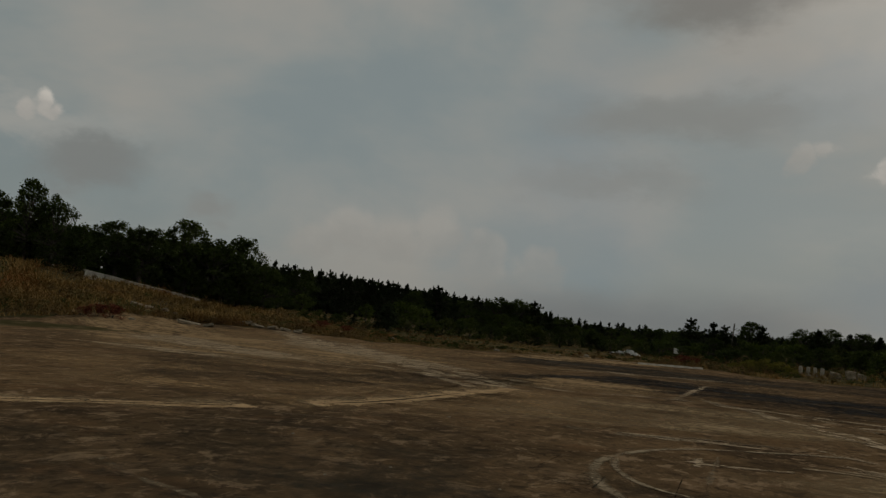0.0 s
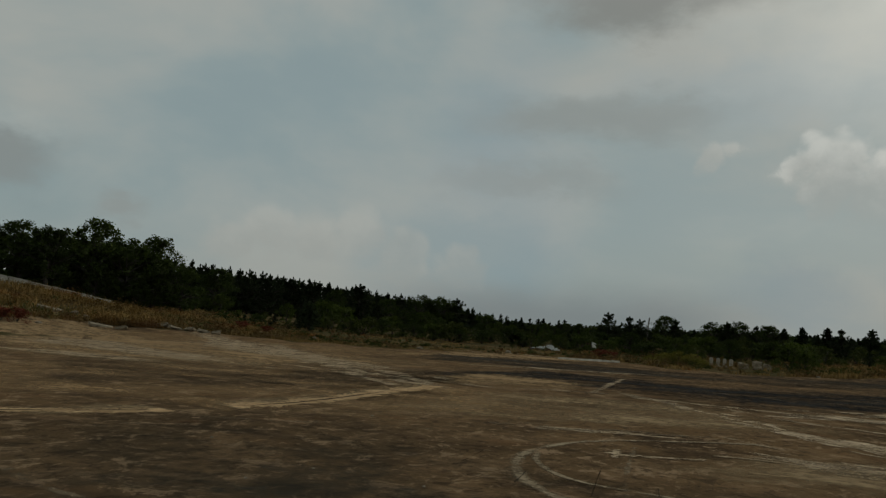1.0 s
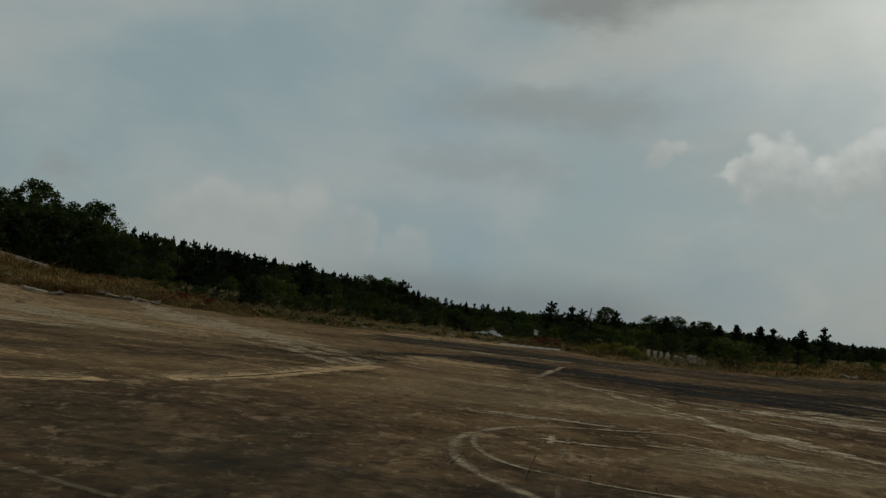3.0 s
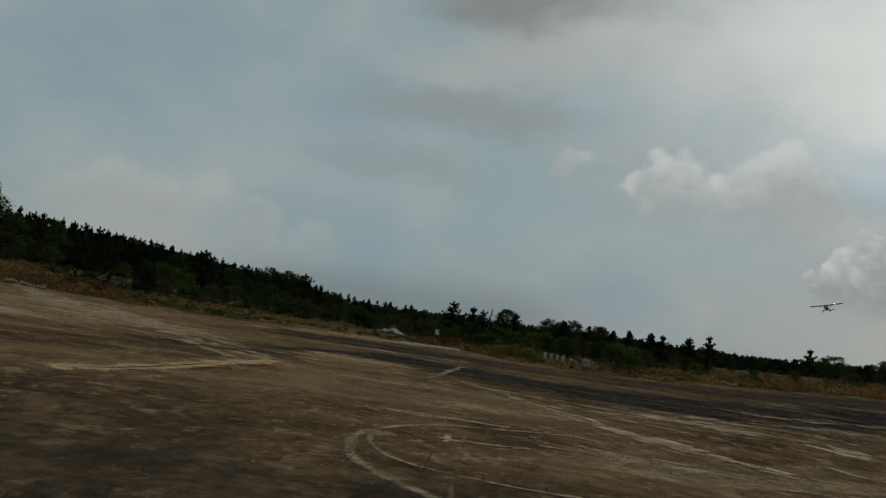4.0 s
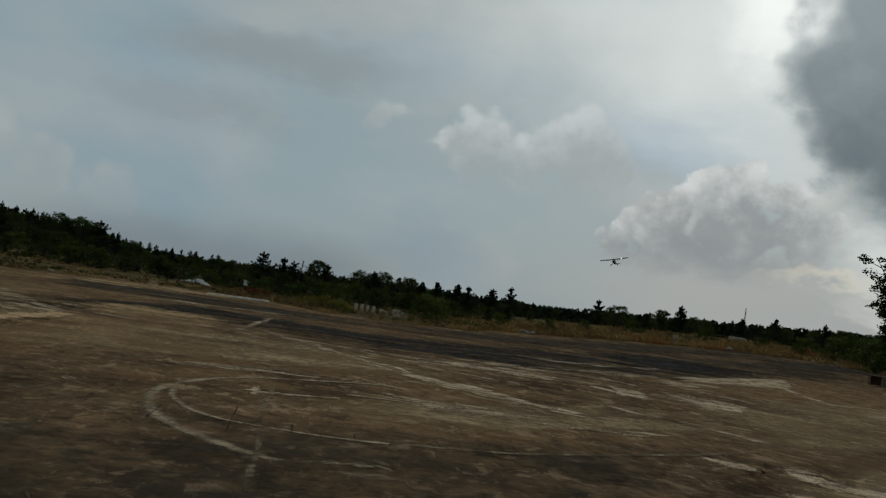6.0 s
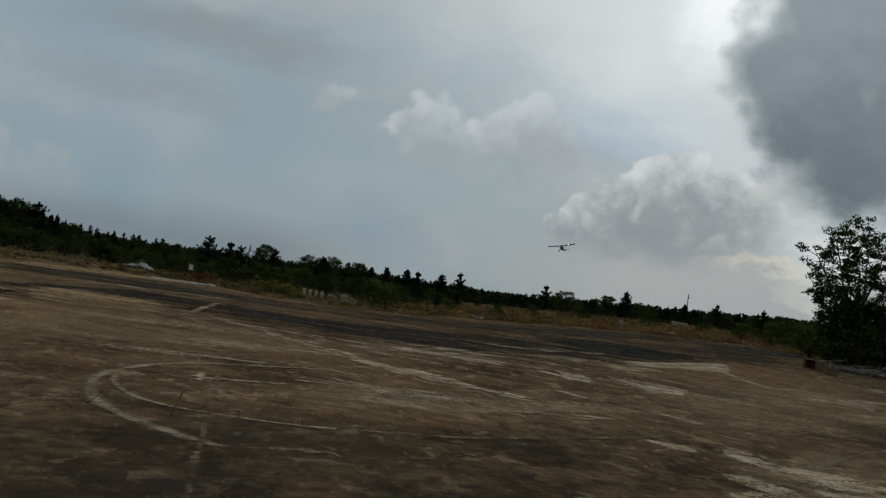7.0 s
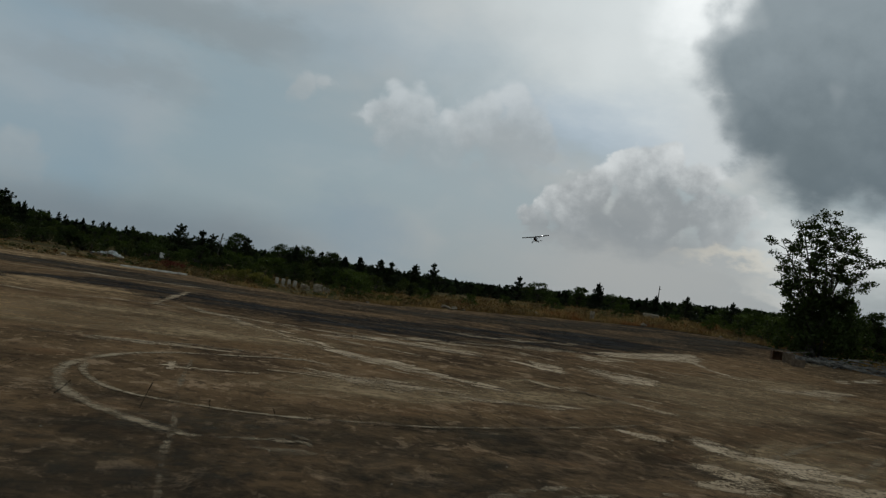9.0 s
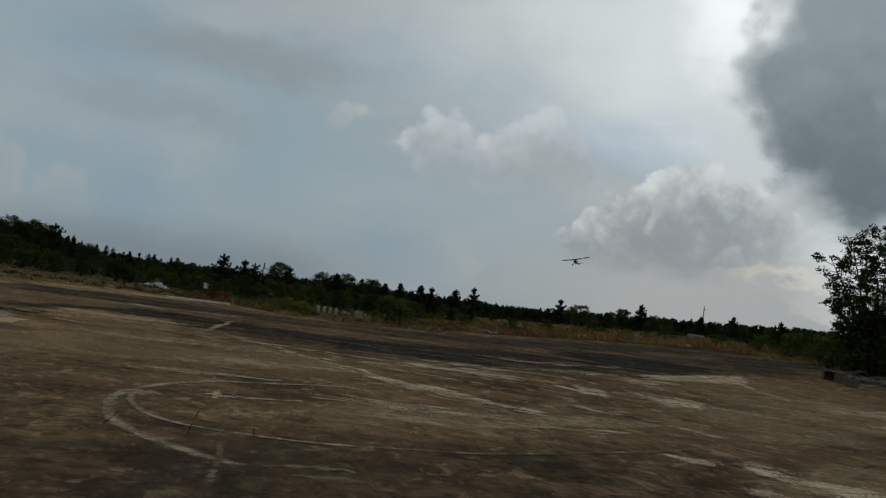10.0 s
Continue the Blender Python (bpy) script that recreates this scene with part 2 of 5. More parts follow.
def apron_bump(k, where):
    a = k.noise(where, 25.0, 5, 0.7)
    b = k.noise(where, 1.2, 5, 0.6)
    return k.math("MULTIPLY_ADD", b, 2.0, a)


def worn(low, high, scale=2.2, along=1.0, turn=0.0, ragged=1.0):
    """Cover that frays towards the edge of its patch and is worn through inside."""
    def lay(k, where):
        edge = k.add("ShaderNodeAttribute", attribute_name="inside").outputs["Fac"]
        a = k.noise(k.stretch(where, along, 1, 1, radians(turn)), scale, 8, 0.7, 0.5)
        b = k.noise(where, scale * 8, 5, 0.65)
        v = k.math("ADD", k.math("MULTIPLY_ADD", b, 0.8 * ragged, k.math("MULTIPLY", a, 1.2 * ragged)), k.math("MULTIPLY_ADD", edge, 0.7, -0.2 - ragged))
        return k.ramp(v, low, high)
    return lay


def field_colour(k, where):
    flat = k.stretch(where, 1, 1, 0)
    a = k.noise(flat, 0.06, 6, 0.6)
    b = k.noise(flat, 0.9, 6, 0.65)
    c = k.mix(k.ramp(a, 0.38, 0.62), (0.118, 0.084, 0.043), (0.055, 0.050, 0.022))
    return k.mix(k.ramp(b, 0.45, 0.72), c, (0.165, 0.120, 0.068))


APRON = material("weathered_concrete", apron_colour, 1.0, apron_bump, 0.02, 0.0)
FIELD = material("dry_field", field_colour, 1.0, lambda k, w: k.noise(w, 4.0, 6, 0.7), 0.08, 0.0)
TAR = material("dark_asphalt", speckled((0.014, 0.014, 0.015), (0.062, 0.056, 0.050), 0.8, 8), 0.95, lambda k, w: k.noise(w, 40, 4, 0.7), 0.010, 0.0, alpha=worn(0.12, 0.70, 0.55, 0.28, 8, 1.5))
TAR_THIN = material("thin_grey_asphalt", speckled((0.030, 0.027, 0.024), (0.095, 0.077, 0.058), 0.6, 8), 0.95, lambda k, w: k.noise(w, 40, 4, 0.7), 0.010, 0.0, alpha=worn(0.10, 0.80, 0.4, 0.25, 20, 1.5))
STAIN = material("black_lichen_stain", speckled((0.024, 0.021, 0.018), (0.060, 0.050, 0.040), 2.0, 8), 1.0, gloss=0.0, alpha=worn(0.32, 1.15, 0.7, 0.5, 8))
PALE = material("pale_scoured_concrete", speckled((0.26, 0.185, 0.115), (0.52, 0.395, 0.265), 2.0), 0.95, lambda k, w: k.noise(w, 30, 5, 0.7), 0.010, 0.0, alpha=worn(0.20, 0.70, 2.2, 0.4, -37, 2.0))
PALE_FULL = material("bare_pale_concrete", speckled((0.35, 0.255, 0.16), (0.62, 0.475, 0.33), 2.0), 0.95, lambda k, w: k.noise(w, 30, 5, 0.7), 0.010, 0.0, alpha=worn(0.20, 0.62, 2.4, 0.5, -37, 2.3))
PAINT = material("worn_line_paint", speckled((0.235, 0.178, 0.116), (0.39, 0.30, 0.20), 3.0), 1.0, gloss=0.0, alpha=worn(-0.05, 0.80, 1.3, ragged=1.5))
FAINT = material("faint_worn_line", speckled((0.195, 0.148, 0.097), (0.365, 0.28, 0.19), 3.0), 1.0, gloss=0.0, alpha=worn(0.22, 1.0, 0.9, ragged=1.5))
SAND = material("sandy_crack_fill", speckled((0.34, 0.215, 0.115), (0.62, 0.42, 0.24), 2.0), 1.0, lambda k, w: k.noise(w, 12, 5, 0.7), 0.03, 0.0, alpha=worn(0.0, 0.46, 2.6, ragged=1.8))
DUST = material("sandy_dust", speckled((0.235, 0.160, 0.090), (0.40, 0.285, 0.168), 0.8), 1.0, gloss=0.0, alpha=worn(0.14, 0.95, 0.6, 0.4, 8, 1.4))
SCRAP = material("brown_scrap", speckled((0.06, 0.042, 0.028), (0.16, 0.12, 0.085), 5.0), 0.95, gloss=0.1)
DAMP = material("dark_lichen_film", speckled((0.038, 0.034, 0.026), (0.082, 0.070, 0.052), 1.6, 9), 1.0, gloss=0.0, alpha=worn(0.10, 1.5, 0.5, 0.6, 10, 1.8))
OCHRE = material("ochre_dust", speckled((0.26, 0.160, 0.078), (0.46, 0.30, 0.165), 1.0), 1.0, gloss=0.0, alpha=worn(0.18, 1.15, 0.7, 0.4, 8, 1.7))
SWATH = material("drifted_pale_sand", speckled((0.24, 0.155, 0.082), (0.41, 0.275, 0.155), 0.9), 1.0, lambda k, w: k.noise(w, 8, 5, 0.7), 0.02, 0.0, alpha=worn(-0.05, 0.80, 0.45, 0.35, 8, 1.6))
CRACK = material("open_crack", speckled((0.014, 0.012, 0.010), (0.04, 0.033, 0.024), 5.0), 1.0, gloss=0.0, alpha=worn(0.05, 0.5, 2.0, ragged=1.4))
GROOVE = material("joint_groove", speckled((0.014, 0.012, 0.010), (0.04, 0.033, 0.024), 5.0), 1.0, gloss=0.0, alpha=worn(0.1, 0.75, 2.0, ragged=1.3))
LEAF = material("broad_leaves", leafy((0.026, 0.037, 0.013), (0.066, 0.086, 0.026)), 0.8, gloss=0.10, thin=0.28)
LEAF_BRIGHT = material("fresh_leaves", leafy((0.038, 0.053, 0.014), (0.088, 0.110, 0.028)), 0.8, gloss=0.10, thin=0.28)
NEEDLE = material("pine_needles", leafy((0.018, 0.028, 0.013), (0.044, 0.060, 0.025)), 0.9, gloss=0.05)
BUSH_LEAF = material("scrub_leaves", leafy((0.032, 0.039, 0.015), (0.084, 0.095, 0.030)), 0.85, gloss=0.06, thin=0.25)
DRY_LEAF = material("dry_scrub_leaves", grassy((0.070, 0.048, 0.020), (0.27, 0.18, 0.078), (0.20, 0.09, 0.034)), 0.95, gloss=0.05)
BARK = material("grey_bark", speckled((0.035, 0.030, 0.024), (0.105, 0.095, 0.078), 3.0), 0.95, lambda k, w: k.noise(k.stretch(w, 4, 4, 1), 6, 5, 0.7), 0.02, 0.15)
STRAW = material("dry_grass", grassy((0.090, 0.054, 0.019), (0.33, 0.205, 0.072), (0.24, 0.092, 0.028)), 0.95, gloss=0.1)
GREEN_GRASS = material("green_weeds", grassy((0.035, 0.040, 0.012), (0.14, 0.125, 0.04), (0.05, 0.05, 0.017)), 0.95, gloss=0.1)
YELLOW_LEAF = material("yellowing_leaves", leafy((0.115, 0.100, 0.026), (0.27, 0.225, 0.065)), 0.85, gloss=0.06, thin=0.25)
RUSSET = material("russet_leaves", leafy((0.11, 0.022, 0.012), (0.24, 0.06, 0.028)), 0.8, gloss=0.15)
CHALK = material("whitewashed_concrete", speckled((0.36, 0.325, 0.265), (0.64, 0.595, 0.51), 2.0), 0.92, lambda k, w: k.noise(w, 14, 5, 0.7), 0.015, 0.2)
POST = material("weathered_whitewash", speckled((0.24, 0.21, 0.165), (0.46, 0.415, 0.34), 2.0), 0.92, lambda k, w: k.noise(w, 14, 5, 0.7), 0.015, 0.2)
RUBBLE = material("pale_rubble", speckled((0.12, 0.092, 0.060), (0.36, 0.30, 0.22), 5.0), 0.95, lambda k, w: k.noise(w, 14, 5, 0.7), 0.02, 0.2)
SHEET = material("white_plastic_sheet", speckled((0.55, 0.55, 0.53), (0.8, 0.8, 0.78), 2.5), 0.6, lambda k, w: k.noise(w, 5, 5, 0.7), 0.05, 0.4)
RUST = material("rusty_steel", speckled((0.045, 0.022, 0.012), (0.16, 0.085, 0.045), 4.0), 0.85, lambda k, w: k.noise(w, 30, 5, 0.7), 0.01, 0.3, 0.3)
DEADWOOD = material("grey_dead_wood", speckled((0.06, 0.055, 0.048), (0.24, 0.22, 0.195), 3.0), 0.95, lambda k, w: k.noise(k.stretch(w, 6, 6, 1), 8, 5, 0.7), 0.02, 0.15)
FILM_DARK = material("black_covering_film", speckled((0.012, 0.012, 0.014), (0.03, 0.03, 0.033), 6.0), 0.45, gloss=0.5)
FILM_RED = material("dull_red_covering_film", speckled((0.045, 0.022, 0.020), (0.10, 0.055, 0.05), 6.0), 0.5, gloss=0.5)
FILM_WHITE = material("white_covering_film", speckled((0.5, 0.5, 0.5), (0.7, 0.7, 0.7), 6.0), 0.5, gloss=0.5)
TYRE = material("black_rubber", (0.015, 0.015, 0.015), 0.85)
STEEL = material("dull_steel", (0.25, 0.25, 0.26), 0.4, metal=1.0)
CANOPY = material("smoked_canopy", (0.02, 0.025, 0.03), 0.12, gloss=0.6)
LAMP = bpy.data.materials.new("landing_light_glow")
LAMP.use_nodes = True
k = Nodes(LAMP.node_tree)
k.give(k.add("ShaderNodeOutputMaterial").inputs[0], k.add("ShaderNodeEmission", {"Color": (1, 1, 1, 1), "Strength": 3.0}).outputs[0])


# ---- mesh helpers ----
def mesh_of(name, verts, faces, mat):
    me = bpy.data.meshes.new(name)
    me.from_pydata([tuple(v) for v in verts], [], [tuple(f) for f in faces])
    me.materials.append(mat)
    me.update()
    return me


def part(name, bm, mat, parent, label=""):
    """Links a bmesh, or a mesh, as one mesh object under a thing or a part."""
    me = bm
    if isinstance(bm, bmesh.types.BMesh):
        me = bpy.data.meshes.new(name)
        bm.to_mesh(me)
        bm.free()
        me.materials.append(mat)
    ob = new(name, me)
    ob.parent = parent
    return tagged(ob, label)


def smooth(me):
    me.polygons.foreach_set("use_smooth", [True] * len(me.polygons))
    return me


def thing(name, x, y, z, label, category, turn=0.0, group="", kind=""):
    ob = new(name)
    ob.matrix_world = pose(x, y, z, 0, 0, turn)
    return tagged(ob, label, category, group, kind)


def tube(bm, points, radii, sides=7, cap=True):
    """A round limb along points."""
    rings = []
    for i, (p, r) in enumerate(zip(points, radii)):
        p = Vector(p)
        ahead = Vector(points[min(i + 1, len(points) - 1)]) - Vector(points[max(i - 1, 0)])
        q = ahead.to_track_quat("Z", "Y")
        rings.append([bm.verts.new(p + q @ Vector((r * math.cos(6.2832 * s / sides), r * math.sin(6.2832 * s / sides), 0))) for s in range(sides)])
    for a, b in zip(rings, rings[1:]):
        for s in range(sides):
            bm.faces.new((a[s], a[(s + 1) % sides], b[(s + 1) % sides], b[s]))
    if cap:
        bm.faces.new(rings[0][::-1])
        bm.faces.new(rings[-1])
    return bm


def block(bm, size, at=(0, 0, 0), turn=(0, 0, 0), bevel=0.0, jitter=0.0, rng=None):
    """A box with bevelled, if wished uneven, edges."""
    m = Matrix.LocRotScale(at, Euler([radians(a) for a in turn]), None)
    vs = bmesh.ops.create_cube(bm, size=1.0, matrix=m @ Matrix.Diagonal((*size, 1)))["verts"]
    if jitter:
        for v in vs:
            v.co += Vector([(rng.random() - 0.5) * jitter for _ in range(3)])
    if bevel:
        edges = list({e for v in vs for e in v.link_edges})
        bmesh.ops.bevel(bm, geom=edges, offset=bevel, segments=2, affect="EDGES", clamp_overlap=True)
    return bm


# ---- the lie of the land ----
RISE_AZ = (-180, -90, -52, -47, -40, -36, -28, -20, -10, 0, 10, 20, 30, 40, 70, 110, 180)
RISE = (0.0, 1.0, 3.4, 2.65, 1.4, 1.5, 1.1, 0.5, 0.25, 0.2, 0.5, 1.3, 2.0, 2.2, 1.2, 0.3, 0.0)
EDGE_AZ = (-180, -90, -60, -52, -46, -40, -34, -28, -22, -14, -8, -4, 0, 5, 9, 13, 17, 22, 28, 34, 40, 46, 60, 90, 180)
EDGE = (30, 30, 38, 42, 45, 46.5, 47, 46, 45, 48, 49, 47, 43, 43, 46, 51, 55, 60, 64, 64, 58, 52, 45, 35, 30)


def land(x, y):
    """Height of the ground: flat under the apron, a bank on the left, a gentle rise elsewhere."""
    r, a = math.hypot(x, y), math.degrees(math.atan2(x, y))
    near = float(np.interp(a, (-42, -34), (40, 36)))
    t = min(max((r - near) / float(np.interp(a, (-42, -34, -28), (17, 34, 54))), 0), 1)
    wave = 0.25 * noise.noise(Vector((x / 35, y / 35, 3.1))) * min(max((r - 60) / 40, 0), 1)
    return float(np.interp(a, RISE_AZ, RISE)) * (t * t * (3 - 2 * t) * 0.55 + t * 0.45) + wave


def edge_at(a):
    return float(np.interp(a, EDGE_AZ, EDGE))


def polar(a, r):
    return r * math.sin(radians(a)), r * math.cos(radians(a))


def ground_sheet():
    radii = [0.5, 8, 16, 24, 30] + [30 + 4 * i for i in range(1, 31)] + [165, 190, 230, 300, 400, 600, 1000, 1800, 3000, 4600]
    verts, faces, cols = [(0, 0, -0.05)], [], 240
    for r in radii:
        for c in range(cols):
            x, y = polar(c * 360 / cols, r)
            verts.append((x, y, land(x, y) - 0.05))
    for c in range(cols):
        faces.append((0, 1 + (c + 1) % cols, 1 + c))
    for i in range(len(radii) - 1):
        a, b = 1 + i * cols, 1 + (i + 1) * cols
        faces += [(a + c, a + (c + 1) % cols, b + (c + 1) % cols, b + c) for c in range(cols)]
    return verts, faces


ground = tagged(new("ground", smooth(mesh_of("ground", *ground_sheet(), FIELD))), "flat dry grass field running out to the woods", "ground", kind="structure")


def apron_sheet():
    """The concrete apron: a slab with a ragged edge and a low drop to the grass."""
    cols, rows = 360, 44
    verts, faces = [(0, 0, 0)], []
    for i in range(1, rows + 2):
        for c in range(cols):
            a = c * 360 / cols - 180
            rim = edge_at(a) + 2.2 * noise.noise(Vector((a * 0.45, 0, 0))) + 1.1 * noise.noise(Vector((a * 2.0, 4, 0)))
            r = rim * (min(i, rows) / rows) ** 1.3
            x, y = polar(a, r)
            verts.append((x, y, land(x, y) - (0.12 if i > rows else 0)))
    faces += [(0, 1 + (c + 1) % cols, 1 + c) for c in range(cols)]
    for i in range(rows):
        a, b = 1 + i * cols, 1 + (i + 1) * cols
        faces += [(a + c, a + (c + 1) % cols, b + (c + 1) % cols, b + c) for c in range(cols)]
    return verts, faces


apron = tagged(new("pavement", smooth(mesh_of("pavement", *apron_sheet(), APRON))), "cracked weathered concrete apron with brown stains", "apron", kind="structure")


# ---- stains, worn paint and joints on the apron ----
def curve_points(points, step=0.25):
    """Points along a smooth line (Catmull-Rom) through the given ones."""
    p = [Vector((*q, 0)) for q in points]
    p = [2 * p[0] - p[1]] + p + [2 * p[-1] - p[-2]]
    out = []
    for a, b, c, d in zip(p, p[1:], p[2:], p[3:]):
        count = max(2, int((c - b).length / step))
        for i in range(count):
            t = i / count
            out.append(0.5 * ((2 * b) + (c - a) * t + (2 * a - 5 * b + 4 * c - d) * t * t + (3 * b - a - 3 * c + d) * t ** 3))
    return out + [p[-2]]


def fray(me, values):
    layer = me.attributes.new("inside", "FLOAT", "POINT")
    layer.data.foreach_set("value", values)
    return me


def line(name, points, width, mat, lift, label, wander=0.0, seed=0.0, step=0.25):
    """A painted or filled line on the apron, with frayed edges."""
    pts = curve_points(points, step)
    verts, faces, inside = [], [], []
    rim = 1.35 if width < 0.03 else 1.75
    offs = np.linspace(-rim, rim, 16).tolist() if width >= 1 else [-rim, -0.9, -0.4, 0.4, 0.9, rim]
    cols = len(offs)
    for i, p in enumerate(pts):
        way = (pts[min(i + 1, len(pts) - 1)] - pts[max(i - 1, 0)]).normalized()
        side = Vector((-way.y, way.x, 0))
        sway = wander * noise.noise(Vector((i * step * 0.9, seed, 0)))
        half = width * 0.5 * (1 + 0.5 * noise.noise(Vector((i * step * 1.7, seed + 9, 0)))) if wander else width * 0.5
        for off in offs:
            q = p + side * (off * half + sway)
            verts.append((q.x, q.y, land(q.x, q.y) + lift))
            inside.append(min(1.0, (rim - abs(off)) / (rim - 0.4)) if 0 < i < len(pts) - 1 else 0.0)
        if i:
            a, b = cols * (i - 1), cols * i
            faces += [(a + j, a + j + 1, b + j + 1, b + j) for j in range(cols - 1)]
    ob = new(name, fray(mesh_of(name, verts, faces, mat), inside))
    ob.parent = apron
    return tagged(ob, label)


def patch(name, points, mat, lift, label, seed=0.0, ragged=0.25, rim=0.35):
    """A stain or bare patch of the apron with an uneven outline."""
    reach = max((Vector((*p, 0)) - Vector((*q, 0))).length for p in points for q in points)
    loop = curve_points(list(points) + [points[0]], min(0.35, reach / 14))[:-1]
    mid = sum(loop, Vector()) / len(loop)
    f = 5.0 / max(reach, 1.0)
    steps = ((1 + rim * 0.55, 0.0), (1.0, 0.45), (1 - rim * 0.55, 1.0), (0.6 * (1 - rim * 0.5), 1.0), (0.3 * (1 - rim * 0.5), 1.0), (0.08, 1.0))
    verts, inside, faces, count = [], [], [], len(loop)
    for share, v in steps:
        for p in loop:
            w = 1 + ragged * (noise.noise(Vector((p.x * f, p.y * f, seed))) + 0.6 * noise.noise(Vector((p.x * f * 3, p.y * f * 3, seed))))
            q = mid + (p - mid) * share * w
            verts.append((q.x, q.y, land(q.x, q.y) + lift))
            inside.append(v)
    for k in range(len(steps) - 1):
        faces += [(k * count + i, k * count + (i + 1) % count, (k + 1) * count + (i + 1) % count, (k + 1) * count + i) for i in range(count)]
    faces.append([(len(steps) - 1) * count + i for i in range(count)])
    ob = new(name, fray(mesh_of(name, verts, faces, mat), inside))
    ob.parent = apron
    return tagged(ob, label)


# the dark strip of asphalt across the apron
line("asphalt_strip", [(-7.6, 28.8), (-5.5, 27.8), (-2, 27.3), (2.5, 27.0), (6.5, 28.6), (11, 32), (17, 37.5), (21, 41)], 8.2, TAR, 0.012, "dark worn asphalt strip", 0.8, 1.0, 0.7)
line("asphalt_strip", [(14, 34), (20, 39), (30, 46.5), (40, 53)], 7.5, TAR_THIN, 0.010, "thin grey worn asphalt", 0.8, 3.0, 0.7)
line("asphalt_strip", [(-13, 39), (-8, 38.5), (-3, 37.5), (3, 37), (9, 41), (16, 46), (24, 51.5), (34, 57)], 8.0, TAR_THIN, 0.008, "thin grey worn asphalt beside the strip", 0.8, 2.0, 0.7)
patch("asphalt_patch", [(-11, 13.5), (-8.2, 15.5), (-8.4, 18.5), (-12, 19.5), (-15, 19.6), (-19, 19.4), (-16, 16), (-13, 12.6)], STAIN, 0.006, "dark stained patch of concrete", 2.0, 0.2, 0.6)
patch("sandy_dust", [(-11, 20), (-8, 24), (-12, 30), (-14, 40), (-24, 37), (-30, 29), (-24, 21), (-17, 20)], OCHRE, 0.004, "sandy dust over the concrete", 2.2, 0.2, 0.4)
patch("sandy_dust", [(-6, 13), (-1, 15), (3, 18), (0, 21), (-5, 20.5), (-6, 17)], DUST, 0.004, "sandy dust over the concrete", 6.2, 0.2, 0.5)
patch("sandy_dust", [(-0.5, 10.6), (2, 10.4), (4.5, 12), (8, 14.5), (6.5, 16.5), (3, 13.6), (0.5, 12.6)], DUST, 0.004, "sandy dust over the concrete", 7.2, 0.2, 0.5)
patch("sandy_dust", [(-13, 10), (-10, 12), (-7.5, 11), (-3, 12.5), (-2, 17), (-5, 21), (-10, 21), (-17, 19), (-20, 15)], OCHRE, 0.0045, "sandy dust over the concrete", 15.2, 0.25, 0.5)
line("sandy_dust", [(-42, 30), (-34, 30), (-27, 33), (-19, 36.5), (-10, 39)], 5.0, OCHRE, 0.007, "sandy dust along the apron's edge", 0.8, 35.0, 0.8)
patch("lichen_film", [(-13, 6), (-9, 9.6), (-5.5, 11.3), (-2.8, 11.2), (-0.5, 9.9), (3, 10.4), (6, 11.6), (6.4, 9), (5.4, 6), (2, 3), (-3, 2), (-9, 4)], DAMP, 0.003, "dark film of lichen over the concrete", 12.5, 0.2, 0.5)
patch("black_stain", [(-7, 4), (-4.8, 7.2), (-2.4, 8.4), (0.5, 8.2), (2.4, 8.7), (4.6, 9.9), (5.6, 8.6), (5.4, 6.0), (3, 3.5), (-2, 2.5)], STAIN, 0.005, "black lichen stain", 2.5, 0.3, 0.5)
patch("black_stain", [(9.5, 10.5), (10.0, 12.5), (12.5, 14.5), (16, 15), (14, 11.5), (11.5, 9.8)], STAIN, 0.005, "black lichen stain", 3.5, 0.3, 0.9)
patch("sandy_swath", [(-38, 36), (-28, 33.5), (-24, 32), (-20, 33), (-15, 33), (-11.5, 31.5), (-9.8, 28.5), (-12, 25), (-13, 21), (-16, 19.4), (-20, 20.5), (-25, 23), (-33, 30)], SWATH, 0.0078, "broad swath of drifted pale sand", 41.0, 0.12, 0.3)
patch("sandy_swath", [(-13.5, 40.5), (-12.3, 46), (-8.3, 46.5), (-5.3, 45), (-7.1, 42.5), (-10.5, 40)], SWATH, 0.0084, "drifted pale sand at the apron's edge", 42.0, 0.15, 0.4)
patch("sandy_swath", [(-7.5, 24.5), (-6.6, 27.5), (-4.2, 26.6), (-2.9, 25.6), (-3.2, 23.2), (-5.0, 22.6), (-6.4, 22.2)], SWATH, 0.0130, "drifted pale sand beside the asphalt", 43.0, 0.2, 0.4)
patch("black_stain", [(-11.9, 18.4), (-10.8, 19.4), (-11.0, 22.0), (-8.9, 21.0), (-7.7, 18.2), (-8.3, 16.0), (-10.3, 16.6)], STAIN, 0.0090, "dark damp lichen on the concrete", 44.0, 0.15, 0.4)
# looping guide lines
line("marking_outer", [(1.4, 14.3), (0.55, 13.95), (-0.3, 13.45), (-1.03, 12.95), (-1.5, 12.4), (-1.85, 11.7), (-2.05, 10.9), (-2.06, 10.2), (-1.96, 9.6), (-1.8, 9.1), (-1.55, 8.62), (-1.3, 8.27), (-0.95, 7.92), (-0.5, 7.55), (-0.2, 7.38)], 0.16, PAINT, 0.012, "worn pale loop of line paint")
line("marking_inner", [(-1.95, 11.15), (-1.9, 10.65), (-1.82, 10.25), (-1.67, 9.85), (-1.45, 9.47), (-1.2, 9.2), (-0.9, 9.05), (-0.5, 8.92), (0.0, 8.83), (0.5, 8.8), (0.95, 8.85)], 0.10, PAINT, 0.012, "thin worn loop of line paint")
